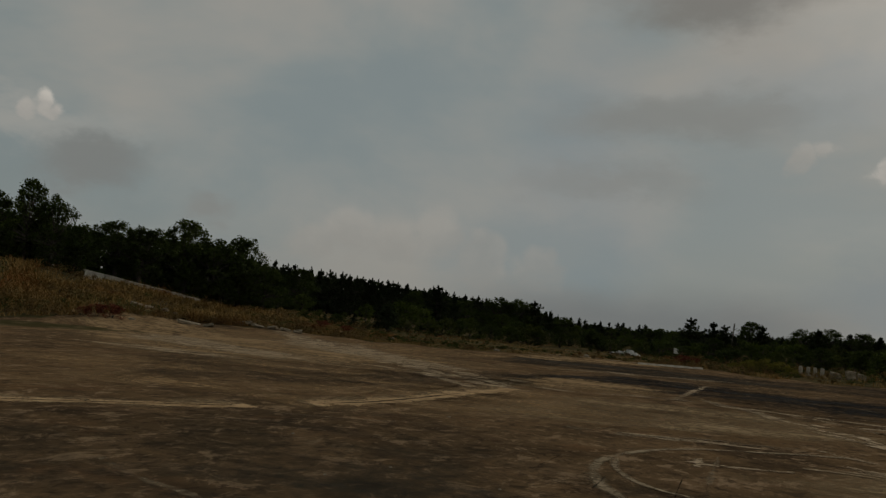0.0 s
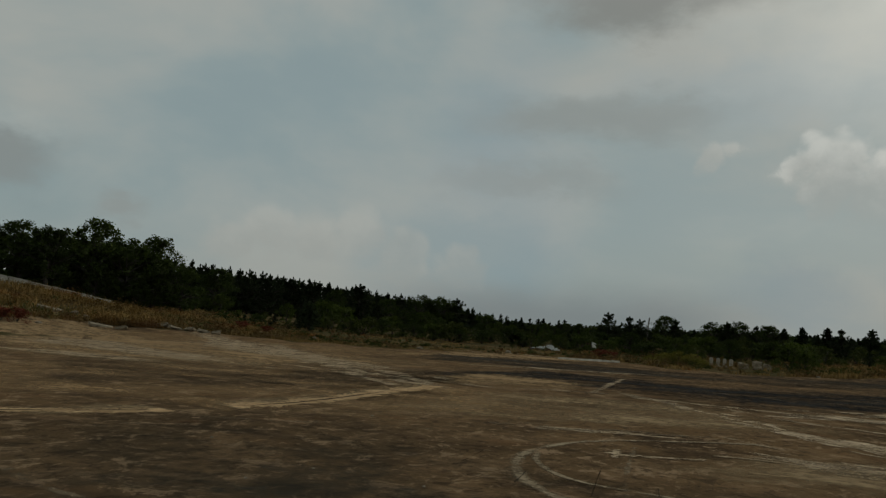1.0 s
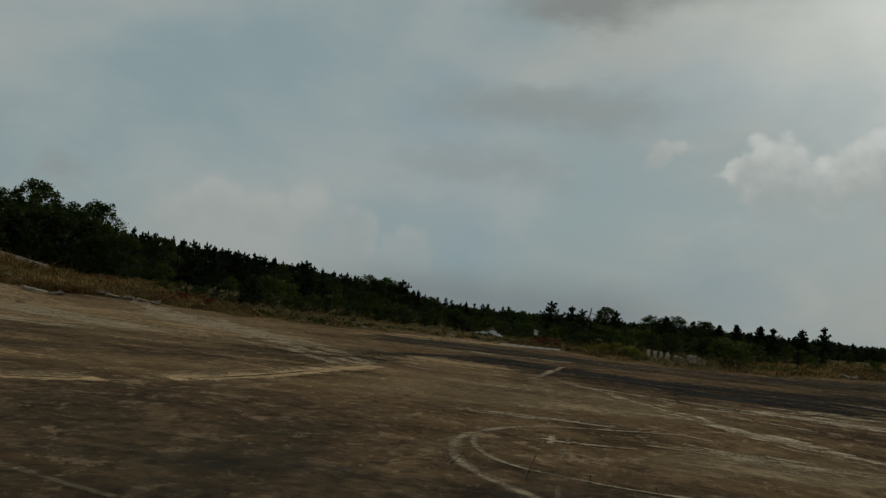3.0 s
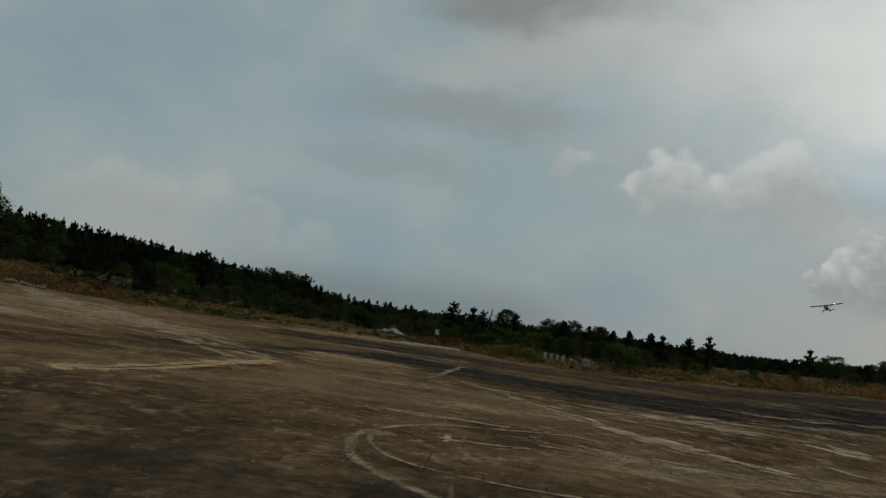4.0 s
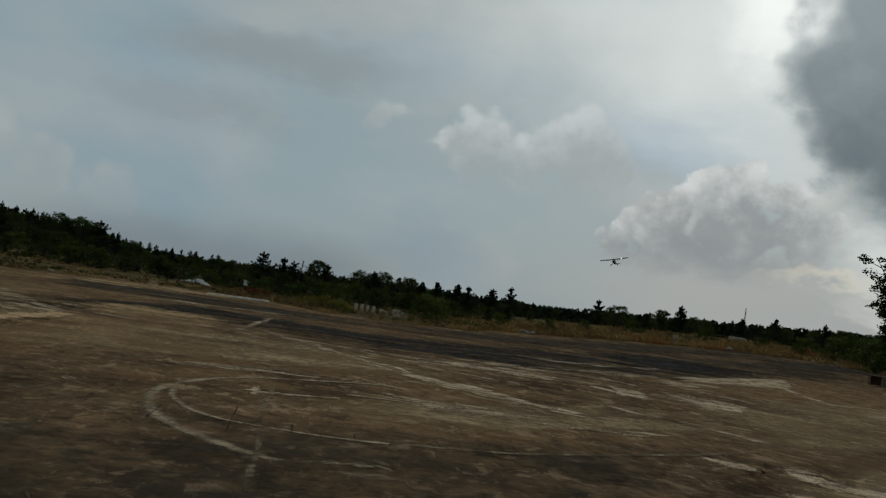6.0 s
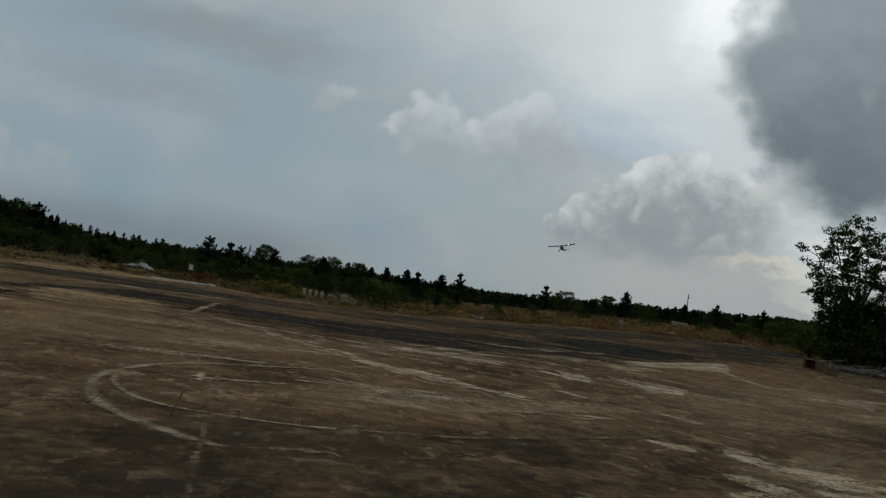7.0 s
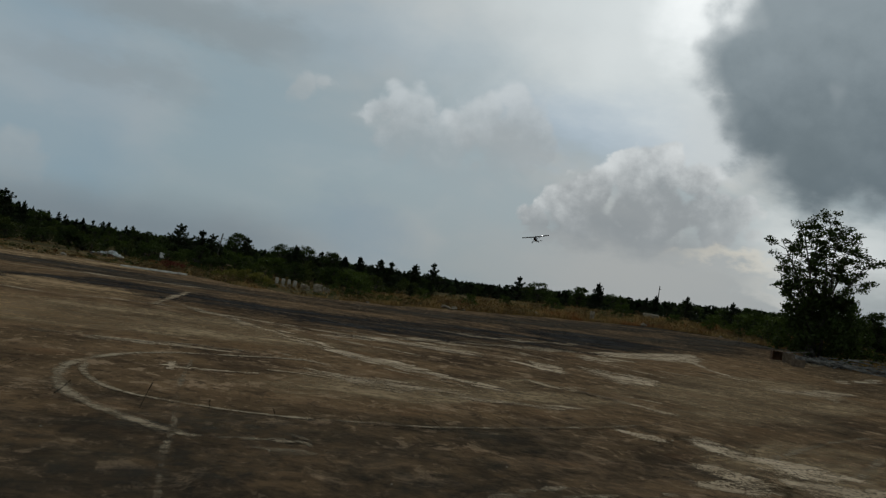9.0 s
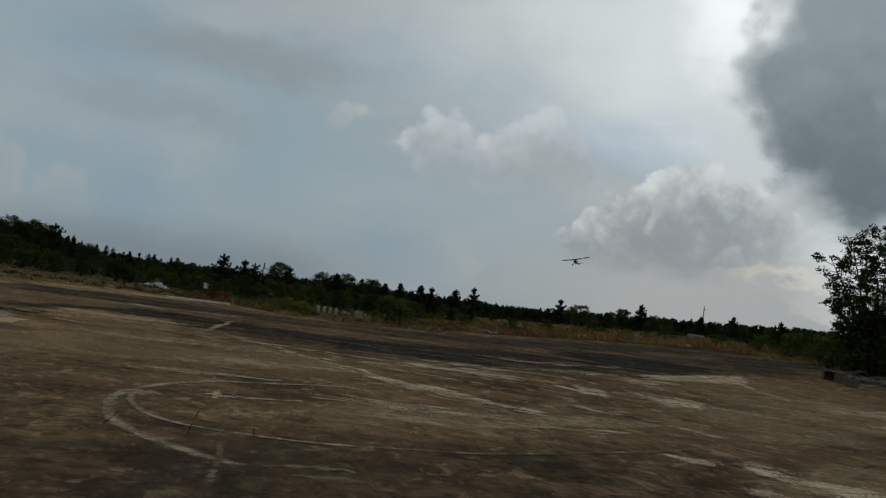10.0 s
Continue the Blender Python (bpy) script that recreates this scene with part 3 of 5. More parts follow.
line("marking_joint", [(-0.72, 12.6), (-0.66, 10.0), (-0.5, 7.6), (-0.49, 7.0), (-0.42, 6.0), (-0.35, 5.0)], 0.10, FAINT, 0.012, "worn pale joint line", 0.02, 1.5)
line("sandy_crack", [(-13.5, 6.0), (-11.5, 7.6), (-9.74, 9.36), (-8.89, 10.15), (-7.9, 11.25)], 0.44, SAND, 0.014, "broken joint filled with sandy soil", 0.12, 3.0)
line("sandy_crack", [(-7.75, 12.2), (-7.3, 13.2), (-6.95, 15.0), (-6.75, 17.5), (-6.3, 20.4)], 0.66, SAND, 0.014, "broken joint filled with sandy soil", 0.12, 5.0)
line("sandy_dust", [(-13.5, 6.4), (-11.3, 8.0), (-9.6, 9.7), (-8.2, 11.2)], 1.1, DUST, 0.013, "sandy dust beside the broken joint", 0.3, 31.0)
line("sandy_dust", [(-7.9, 12.0), (-7.5, 13.4), (-7.2, 15.2), (-7.0, 17.8), (-6.6, 20.4)], 1.2, DUST, 0.013, "sandy dust beside the broken joint", 0.3, 33.0)
line("open_crack", [(-7.5, 12.7), (-7.2, 13.3), (-6.93, 15.0), (-6.75, 17.2)], 0.08, CRACK, 0.018, "dark open crack in the sandy joint", 0.06, 5.5)
line("open_crack", [(-11.5, 7.6), (-9.74, 9.36), (-8.89, 10.15), (-8.2, 10.95)], 0.07, CRACK, 0.018, "dark open crack in the sandy joint", 0.06, 3.5)
line("marking_inner", [(0.7, 8.82), (1.6, 9.0), (2.3, 9.16), (2.9, 9.43), (3.6, 9.78), (5.5, 10.85), (7.0, 11.9)], 0.13, FAINT, 0.012, "thin worn loop of line paint")
line("sandy_crack", [(-2.5, 22.2), (-2.45, 25), (-2.3, 30.5)], 0.30, PALE, 0.014, "broken joint filled with sandy soil", 0.1, 7.0)
line("crack_line", [(-7.9, 10.6), (-6.2, 11.2), (-5.2, 11.7), (-3.6, 12.2)], 0.08, FAINT, 0.012, "hairline crack", 0.05, 8.0)
line("crack_line", [(-6.6, 6.4), (-5.6, 5.9), (-4.5, 5.6), (-3.5, 5.35)], 0.14, FAINT, 0.012, "worn pale joint line", 0.05, 9.0)
line("crack_line", [(6.6, 14.6), (8.0, 14.0), (9.5, 13.4), (11, 12.9)], 0.08, FAINT, 0.012, "hairline crack", 0.05, 9.5)
line("pale_line", [(7.2, 9.5), (8.06, 10.2), (10.2, 11.9), (12.5, 13.4)], 0.18, FAINT, 0.011, "pale scoured line", 0.05, 2.6)
# the pale lip of the apron's far edge
line("pale_line", [(-13, 23.6), (-9, 22.4), (-5, 21.6), (-2.4, 22.6), (0.5, 21.7), (2.8, 21.2), (6, 23.4), (10, 26.5)], 0.4, PALE, 0.011, "pale scoured line along the asphalt", 0.3, 4.4)
# pale scoured streaks
line("pale_line", [(-1.0, 11.5), (-0.7, 11.55), (-0.2, 11.7), (0.4, 11.9)], 0.13, PALE, 0.011, "pale scoured streak", 0.2, 14.0, 0.12)
line("pale_line", [(-0.85, 11.05), (-0.9, 11.5), (-0.95, 12.1)], 0.12, PALE_FULL, 0.011, "pale scoured streak", 0.1, 15.0, 0.12)
line("pale_line", [(0.3, 12.35), (1.4, 12.3), (2.9, 11.9), (4.2, 11.8)], 0.12, PALE, 0.011, "pale scoured streak", 0.2, 16.0)
patch("sandy_dust", [(6.5, 11.0), (12, 13.5), (19, 20), (24, 29), (17, 27), (11, 21), (7, 15)], DUST, 0.004, "sandy dust over the concrete", 8.2, 0.2, 0.5)
patch("pale_streak", [(0.1, 7.25), (0.6, 7.35), (0.9, 7.25), (0.5, 7.05)], FAINT, 0.009, "pale scoured streak in the concrete", 23.0, 0.4, 0.9)
patch("sandy_dust", [(5.0, 7.0), (8.5, 7.6), (12, 10.5), (10, 12), (7, 10.6), (5.5, 9.4)], DUST, 0.004, "sandy dust over the concrete", 9.2, 0.2, 0.5)
for k, pts in enumerate((
        [(0.4, 18.3), (1.3, 17.7), (2.4, 16.4), (3.5, 15.1), (4.5, 13.7), (3.6, 13.9), (2.7, 15.0), (1.4, 16.8)],
        [(2.4, 20.3), (4.1, 21.6), (5.8, 22.2), (6.4, 20.7), (5.4, 19.7), (4.0, 20.2)],
        [(9.0, 20.4), (11.1, 20.0), (10.6, 18.6), (9.1, 17.6), (8.9, 19.0)],
        [(7.7, 21.0), (8.4, 20.4), (7.9, 18.0), (7.3, 18.4)],
        [(-2.8, 13.8), (-1.8, 13.3), (-1.2, 13.8), (0.3, 14.0), (-1.3, 14.2)],
        [(0.3, 12.6), (1.4, 12.5), (2.9, 12.0), (3.4, 12.4), (1.6, 13.0)],
        [(5.8, 9.0), (6.2, 8.3), (6.3, 7.6), (5.7, 7.8), (5.4, 8.5)],
        [(18, 23.0), (21.8, 25.9), (20.5, 23.5), (18.3, 21.5)],
        [(-25.5, 24.8), (-18.5, 22.6), (-14.5, 21.8), (-11.8, 21.5), (-15, 24.0), (-20, 26.5), (-27, 30)],
        [(-23.0, 20.6), (-18, 19.6), (-15, 20.6), (-19, 21.6)],
        [(-20, 30), (-12, 25), (-9, 25.5), (-14, 30), (-20, 36), (-26, 37)],
        [(4.5, 25.5), (8.0, 27.5), (10, 30), (7, 29.5), (5, 27.5)],
        [(10.5, 23.5), (13.0, 25.5), (14.2, 27.0), (11.5, 26.2)])):
    patch("pale_streak", pts, PALE, 0.009, "pale scoured streak in the concrete", 3.0 + k, 0.35, 0.5)
streaks = random.Random(41)
for k in range(34):
    x, y = streaks.uniform(0.5, 19), streaks.uniform(11.5, 27)
    if abs(math.degrees(math.atan2(x, y)) - 19) > 20:
        continue
    turn, half = radians(streaks.gauss(-46, 16)), streaks.uniform(0.5, 1.7)
    dx, dy = half * math.cos(turn), half * math.sin(turn)
    bow = streaks.uniform(-0.25, 0.25)
    line("pale_streak", [(x - dx, y - dy), (x + bow, y + bow), (x + dx, y + dy)], streaks.uniform(0.12, 0.4), PALE, 0.0095, "pale scoured streak in the concrete", 0.25, 50.0 + k)
def blotches(points, width, count, size, mat, lift, seed):
    """A broken trail of small ragged bare patches along a line."""
    rng = random.Random(seed)
    path = curve_points(points, 0.3)
    for k in range(count):
        i = min(int((k + rng.random()) / count * (len(path) - 1)), len(path) - 2)
        way = (path[i + 1] - path[i]).normalized()
        side = Vector((-way.y, way.x, 0))
        mid = path[i] + side * rng.gauss(0, width * 0.5)
        long, across = size * rng.uniform(0.6, 1.6), size * rng.uniform(0.18, 0.5)
        skew = rng.uniform(-0.3, 0.3)
        loop = [mid + way * (long * math.cos(t)) + side * (across * math.sin(t) + skew * across * math.cos(t)) for t in (0, 0.9, 1.9, 2.7, 3.6, 4.5, 5.4)]
        patch("pale_streak", [(p.x, p.y) for p in loop], mat, lift + 0.00012 * (k % 12), "pale scoured streak in the concrete", seed + 0.37 * k, 0.45, 0.6)


blotches([(0.3, 19.2), (1.3, 17.8), (2.0, 16.5), (2.7, 15.5), (3.4, 14.7), (4.1, 14.0), (4.9, 13.4)], 0.48, 22, 0.42, PALE_FULL, 0.0105, 101)
blotches([(-1.5, 23.0), (-0.5, 21.4), (0.3, 19.6)], 0.3, 8, 0.6, PALE, 0.0105, 102)
blotches([(2.4, 20.5), (4.0, 20.9), (4.9, 20.6), (6.0, 20.2)], 0.5, 14, 0.75, PALE_FULL, 0.0105, 103)
blotches([(4.3, 22.6), (5.6, 23.4), (6.6, 23.8)], 0.8, 9, 0.8, PALE, 0.0105, 104)
blotches([(7.4, 25.0), (9.5, 26.2), (12.0, 27.6)], 0.5, 12, 0.9, PALE, 0.0105, 105)
blotches([(8.6, 28.4), (11.5, 31.0), (14.5, 33.2)], 0.7, 9, 0.8, PALE, 0.0135, 106)
blotches([(7.3, 19.6), (7.7, 18.9), (7.6, 18.3)], 0.25, 5, 0.5, PALE_FULL, 0.0105, 107)
blotches([(9.9, 20.5), (10.4, 19.6), (10.0, 18.2)], 0.6, 12, 0.6, PALE_FULL, 0.0105, 108)
blotches([(16.8, 22.3), (18.8, 23.2), (22.0, 25.8)], 0.5, 12, 0.9, PALE, 0.0105, 109)
blotches([(26.0, 30.6), (29.0, 32.8), (31.8, 34.5)], 0.3, 6, 0.8, PALE_FULL, 0.0105, 110)
blotches([(30, 38.5), (33.5, 40.5), (38, 43.8)], 1.0, 12, 1.3, PALE, 0.0135, 111)
blotches([(-3.0, 13.9), (-1.9, 13.8), (-0.8, 14.1), (0.6, 14.6)], 0.5, 14, 0.30, FAINT, 0.0105, 112)
blotches([(-0.95, 11.5), (-0.6, 11.55), (-0.2, 11.7), (0.5, 12.0)], 0.12, 8, 0.16, PALE_FULL, 0.0112, 113)
blotches([(1.2, 12.6), (2.6, 12.2), (4.2, 12.0), (5.4, 12.4)], 0.5, 16, 0.5, PALE, 0.0105, 114)
blotches([(0.0, 7.5), (0.3, 7.6), (0.6, 7.75), (0.85, 7.4)], 0.12, 9, 0.14, FAINT, 0.0105, 115)
blotches([(2.4, 6.3), (3.4, 6.7), (4.6, 7.1)], 0.3, 10, 0.2, FAINT, 0.0105, 119)
blotches([(-6.6, 20.8), (-9.5, 23.5), (-13.5, 27)], 1.2, 14, 1.1, PALE, 0.0105, 120)
blotches([(-8.0, 33), (-4.5, 34), (-1.5, 35)], 0.5, 8, 0.9, PALE, 0.0135, 121)
blotches([(-14, 47), (-11, 48), (-7.0, 47.5)], 0.8, 10, 0.9, PALE, 0.0105, 122)
# darker damp slabs below the long joint
for k, pts in enumerate((
        [(0.9, 8.55), (1.5, 8.78), (1.42, 8.1), (1.3, 7.6), (1.0, 7.5), (0.75, 8.0)],
        [(2.45, 8.98), (3.2, 9.3), (3.95, 9.66), (3.85, 8.8), (3.1, 7.9), (2.5, 7.72), (2.2, 7.8)],
        [(0.0, 7.05), (0.4, 6.95), (0.5, 6.5), (0.15, 6.2), (-0.1, 6.5)],
        [(9.5, 13.6), (12, 15.6), (15, 17.2), (14, 15.0), (11.5, 13.0)])):
    patch("black_stain", pts, STAIN, 0.0065 + 0.0004 * k, "dark damp lichen on a concrete slab", 60.0 + k, 0.16, 0.4)
line("pale_line", [(8.05, 8.85), (10.6, 11.05)], 0.22, FAINT, 0.0118, "pale scoured line", 0.05, 62.0)
patch("pale_slab", [(12.9, 27.2), (13.6, 29.4), (16.2, 31.9), (18.9, 34.2), (22.5, 36.6), (21.4, 34.0), (19.6, 31.6), (16.0, 29.2)], PALE_FULL, 0.0122, "bare pale concrete strip", 5.0, 0.06, 0.25)
line("pale_line", [(20.5, 34.2), (18.8, 29.8), (17.8, 26.6), (18.6, 25.4)], 0.45, PALE_FULL, 0.011, "pale scoured line", 0.1, 2.0)
patch("pale_slab", [(6.5, 10.56), (7.07, 10.85), (6.95, 10.0), (7.4, 9.74), (7.7, 9.63), (8.0, 9.44), (8.27, 8.9), (7.64, 8.6), (7.0, 8.55), (6.6, 8.7), (6.54, 9.28), (6.5, 9.98)], PALE_FULL, 0.010, "bare pale patch of concrete", 7.0, 0.14, 0.3)
patch("pale_streak", [(6.2, 8.4), (7.2, 8.5), (8.2, 8.3), (8.0, 7.3), (6.8, 7.0), (6.2, 7.6)], PALE, 0.009, "pale scoured patch in the concrete", 17.0, 0.3, 0.5)
patch("pale_streak", [(4.8, 7.75), (5.66, 8.08), (6.03, 7.97), (6.08, 7.54), (5.41, 7.3), (5.05, 7.48)], PALE, 0.0088, "pale scoured patch in the concrete", 19.0, 0.3, 0.5)
patch("pale_slab", [(5.45, 10.7), (6.05, 10.5), (6.0, 10.1), (5.6, 10.0)], PALE_FULL, 0.010, "bare pale patch of concrete", 8.0, 0.2, 0.4)
# slab joints
for a, b in (((-0.9, 8.3), (-1.0, 10.3)), ((-1.77, 8.55), (-1.8, 9.6)), ((-2.62, 9.4), (-2.61, 10.6)), ((-0.24, 8.6), (-0.26, 9.35)), ((0.46, 8.6), (0.45, 9.3)), ((1.47, 8.8), (1.43, 9.45)), ((2.45, 9.1), (2.42, 9.75)), ((3.64, 9.65), (3.57, 10.6))):
    line("slab_joint", [a, ((a[0] + b[0]) / 2, (a[1] + b[1]) / 2), b], 0.018, GROOVE, 0.015, "dark open slab joint", 0.02, a[0], 0.12)
line("slab_joint", [(-2.6, 8.85), (-1.76, 8.55), (-0.95, 8.38), (-0.1, 8.5)], 0.018, GROOVE, 0.015, "dark open slab joint", 0.03, 3.0)
line("slab_joint", [(1.4, 8.8), (2.3, 9.05), (3.6, 9.66), (5.5, 10.72), (7.0, 11.8)], 0.022, GROOVE, 0.015, "dark open slab joint", 0.03, 4.0)
line("slab_joint", [(5.75, 10.6), (6.3, 9.6), (6.9, 8.6), (7.4, 7.9)], 0.022, GROOVE, 0.015, "dark open slab joint", 0.03, 6.0)


# ---- plants ----
def leaf_quads(centres, spread, per, size, rng, squash=1.0):
    """Small leaf quads scattered round clump centres."""
    c = np.repeat(np.asarray(centres, float), per, axis=0)
    m = len(c)
    off = rng.normal(size=(m, 3))
    off /= np.linalg.norm(off, axis=1)[:, None] + 1e-9
    sp = np.repeat(np.broadcast_to(spread, (len(centres),)), per)[:, None]
    off *= sp * rng.random((m, 1)) ** 0.45
    off[:, 2] *= squash
    u = rng.normal(size=(m, 3))
    u /= np.linalg.norm(u, axis=1)[:, None]
    w = np.cross(u, rng.normal(size=(m, 3)))
    w /= np.linalg.norm(w, axis=1)[:, None] + 1e-9
    s = size * (0.6 + 0.8 * rng.random((m, 1)))
    p = c + off
    n_up = off / sp + np.array([0, 0, 0.35]) + 0.25 * rng.normal(size=(m, 3))
    n_up /= np.linalg.norm(n_up, axis=1)[:, None] + 1e-9
    quad = np.stack([p - u * s, p + w * s * 0.55, p + u * s, p - w * s * 0.55], 1)
    return quad.reshape(-1, 3), np.arange(4 * m).reshape(-1, 4), np.repeat(n_up, 4, axis=0)


def limb_mesh(name, limbs, mat, sides=6):
    bm = bmesh.new()
    for pts, radii in limbs:
        tube(bm, pts, radii, sides)
    me = bpy.data.meshes.new(name)
    bm.to_mesh(me)
    bm.free()
    me.materials.append(mat)
    return smooth(me)


def quad_mesh(name, chunk, mat):
    """A mesh of leaves whose shading follows the clump they sit in."""
    verts, faces, normals = chunk
    me = mesh_of(name, verts.tolist(), faces.tolist(), mat)
    me.polygons.foreach_set("use_smooth", [True] * len(me.polygons))
    me.normals_split_custom_set_from_vertices(normals.tolist())
    return me


def bent(a, b, rng, sag=0.1, steps=4):
    a, b = Vector(a), Vector(b)
    long = (b - a).length
    wob = Vector([rng.normal() * sag * long * 0.5 for _ in range(3)])
    return [a.lerp(b, i / steps) + wob * math.sin(math.pi * i / steps) for i in range(steps + 1)]


def pine(seed, slim=1.0, ragged=0.3):
    """A unit-high young pine: trunk, whorls of limbs that turn up at the tip, needle tufts, a bare leader."""
    rng = np.random.default_rng(seed)
    limbs = [([(0, 0, 0), (0.006 * rng.normal(), 0.006 * rng.normal(), 0.5), (0, 0, 0.985)], [0.022, 0.014, 0.003])]
    tufts, sizes = [], []
    z = 0.06
    while z < 0.93:
        taper = (1 - z) ** 0.95 * (0.85 + 0.15 * math.sin(z * 9 + seed))
        reach = 0.40 * slim * taper * (1 + ragged * rng.normal() * 0.45) + 0.012
        for j in range(int(5 + 4 * rng.random())):
            a = rng.random() * 6.283
            long = max(reach * (0.45 + 0.7 * rng.random()), 0.012)
            tip = (math.cos(a) * long, math.sin(a) * long, z + long * (0.15 + 0.35 * rng.random()))
            limbs.append(([(0, 0, z), (tip[0] * 0.5, tip[1] * 0.5, z + (tip[2] - z) * 0.25), tip], [0.006, 0.004, 0.002]))
            for s in (0.15, 0.4, 0.65, 0.85):
                tufts.append((tip[0] * s, tip[1] * s, z + (tip[2] - z) * s))
                sizes.append((0.020 + 0.016 * rng.random()) * (1.25 - 0.6 * z))
            for up in (0.0, 0.016, 0.032):
                tufts.append((tip[0], tip[1], tip[2] + up))
                sizes.append((0.016 - 0.22 * up) * (1.25 - 0.5 * z))
        z += 0.036 + 0.030 * rng.random()
    for s in (0.92, 0.94, 0.955, 0.97, 0.985, 1.0):
        tufts.append((0, 0, s))
        sizes.append(0.018 * (1.04 - s) / 0.12 + 0.003)
    return limb_mesh("trunk", limbs, BARK, 4), quad_mesh("crown", leaf_quads(tufts, np.array(sizes) * 1.1, 10, 0.0135, rng, 1.15), NEEDLE)


def broadleaf(seed, wide=0.42, bare=0.2, mat=LEAF, clumps=105, per=60):
    """A unit-high broad-leaved tree with a lumpy crown."""
    rng = np.random.default_rng(seed)
    limbs = [(bent((0, 0, 0), (0.03 * rng.normal(), 0.03 * rng.normal(), 0.55), rng, 0.05), [0.035, 0.03, 0.026, 0.022, 0.016])]
    tops = []
    for j in range(clumps):
        a, h = rng.random() * 6.283, bare + (0.97 - bare) * rng.random() ** 0.8
        t = (h - bare) / (1 - bare)
        reach = wide * (math.sin(math.pi * min(0.12 + 0.86 * t, 1)) ** 0.7) * (0.35 + 0.7 * rng.random()) * (1 + 0.25 * math.sin(3 * a + seed))
        tip = (math.cos(a) * reach, math.sin(a) * reach, h)
        tops.append(tip)
        if j % 3 == 0:
            limbs.append((bent((0, 0, min(0.5, 0.15 + h * 0.4)), tip, rng, 0.12, 3), [0.013, 0.009, 0.006, 0.003]))
    return limb_mesh("trunk", limbs, BARK, 5), quad_mesh("crown", leaf_quads(tops, 0.062 + 0.06 * rng.random(len(tops)), per, 0.017, rng, 0.75), mat)


def bush(seed, mat=LEAF, clumps=34, wide=0.75):
    rng = np.random.default_rng(seed)
    tops, limbs = [], []
    for j in range(clumps):
        a, t = rng.random() * 6.283, rng.random()
        reach = wide * math.sqrt(rng.random()) * (1 - 0.5 * t)
        tip = (math.cos(a) * reach, math.sin(a) * reach, 0.12 + 0.8 * t)
        tops.append(tip)
        if j % 4 == 0:
            limbs.append((bent((tip[0] * 0.1, tip[1] * 0.1, 0), tip, rng, 0.1, 3), [0.02, 0.014, 0.009, 0.004]))
    return limb_mesh("branchwork", limbs, BARK, 4), quad_mesh("foliage", leaf_quads(tops, 0.16, 52, 0.034, rng, 0.8), mat)


def plant(name, meshes, x, y, height, turn, label, category, group, spread=1.0):
    ob = thing(name, x, y, land(x, y) - 0.05, label, category, turn, group)
    ob.scale = (height * spread, height * spread, height)
    for me in meshes:
        part(me.name.split(".")[0], me, None, ob)
    return ob


PINES = [pine(s, sl, rg) for s, sl, rg in ((1, 1.1, 0.35), (2, 0.9, 0.6), (3, 1.3, 0.5), (4, 1.0, 0.8), (5, 1.2, 0.6), (6, 0.8, 0.4), (7, 1.05, 0.7))]
BROADS = [broadleaf(s, w, b) for s, w, b in ((11, 0.42, 0.05), (12, 0.36, 0.06), (13, 0.5, 0.04), (14, 0.36, 0.10))]
BUSHES = [bush(21, BUSH_LEAF), bush(22, BUSH_LEAF, 40, 0.9), bush(23, LEAF_BRIGHT), bush(24, LEAF, 30, 0.6)]
FRESH = [broadleaf(15, 0.45, 0.1, LEAF_BRIGHT), broadleaf(16, 0.5, 0.08, LEAF_BRIGHT)]
YELLOW_BUSH = bush(27, YELLOW_LEAF, 40, 0.9)
RED_BUSH = bush(25, RUSSET, 26, 0.7)

SKY_AZ = (-62, -56, -51, -46, -42, -39, -36.8, -33, -29, -25, -21, -17, -13.5, -10, -6, 0, 6, 12, 16, 22, 28, 34, 40, 48, 58)
SKY_EL = (5.5, 5.4, 5.0, 4.3, 4.4, 4.0, 3.3, 2.95, 2.7, 2.35, 1.85, 1.55, 0.75, 0.65, 0.7, 0.8, 0.95, 0.85, 0.85, 1.25, 1.55, 1.9, 2.1, 2.0, 2.0)


def height_for(a, r, up):
    x, y = polar(a, r)
    return EYE + r * math.tan(radians(up)) - land(x, y)


dice = random.Random(7)


def tree_at(a, r, up, kind, spread=1.0):
    x, y = polar(a, r)
    h = max(height_for(a, r, up), 0.6)
    turn = dice.random() * 360
    if kind == "pine":
        return plant("pine_tree", dice.choice(PINES), x, y, h, turn, "dark young pine at the edge of the woods", "tree", "pines along the woods", spread)
    if kind == "broad":
        return plant("broadleaf_tree", dice.choice(BROADS), x, y, h, turn, "dark broad-leaved tree with a lumpy crown", "tree", "broad-leaved trees along the woods", spread)
    if kind == "fresh":
        return plant("broadleaf_tree", dice.choice(FRESH), x, y, h, turn, "brighter green broad-leaved tree", "tree", "broad-leaved trees along the woods", spread)
    return plant("bush", dice.choice(BUSHES), x, y, h, turn, "dense green bush at the field's edge", "bush", "bushes along the field", spread)


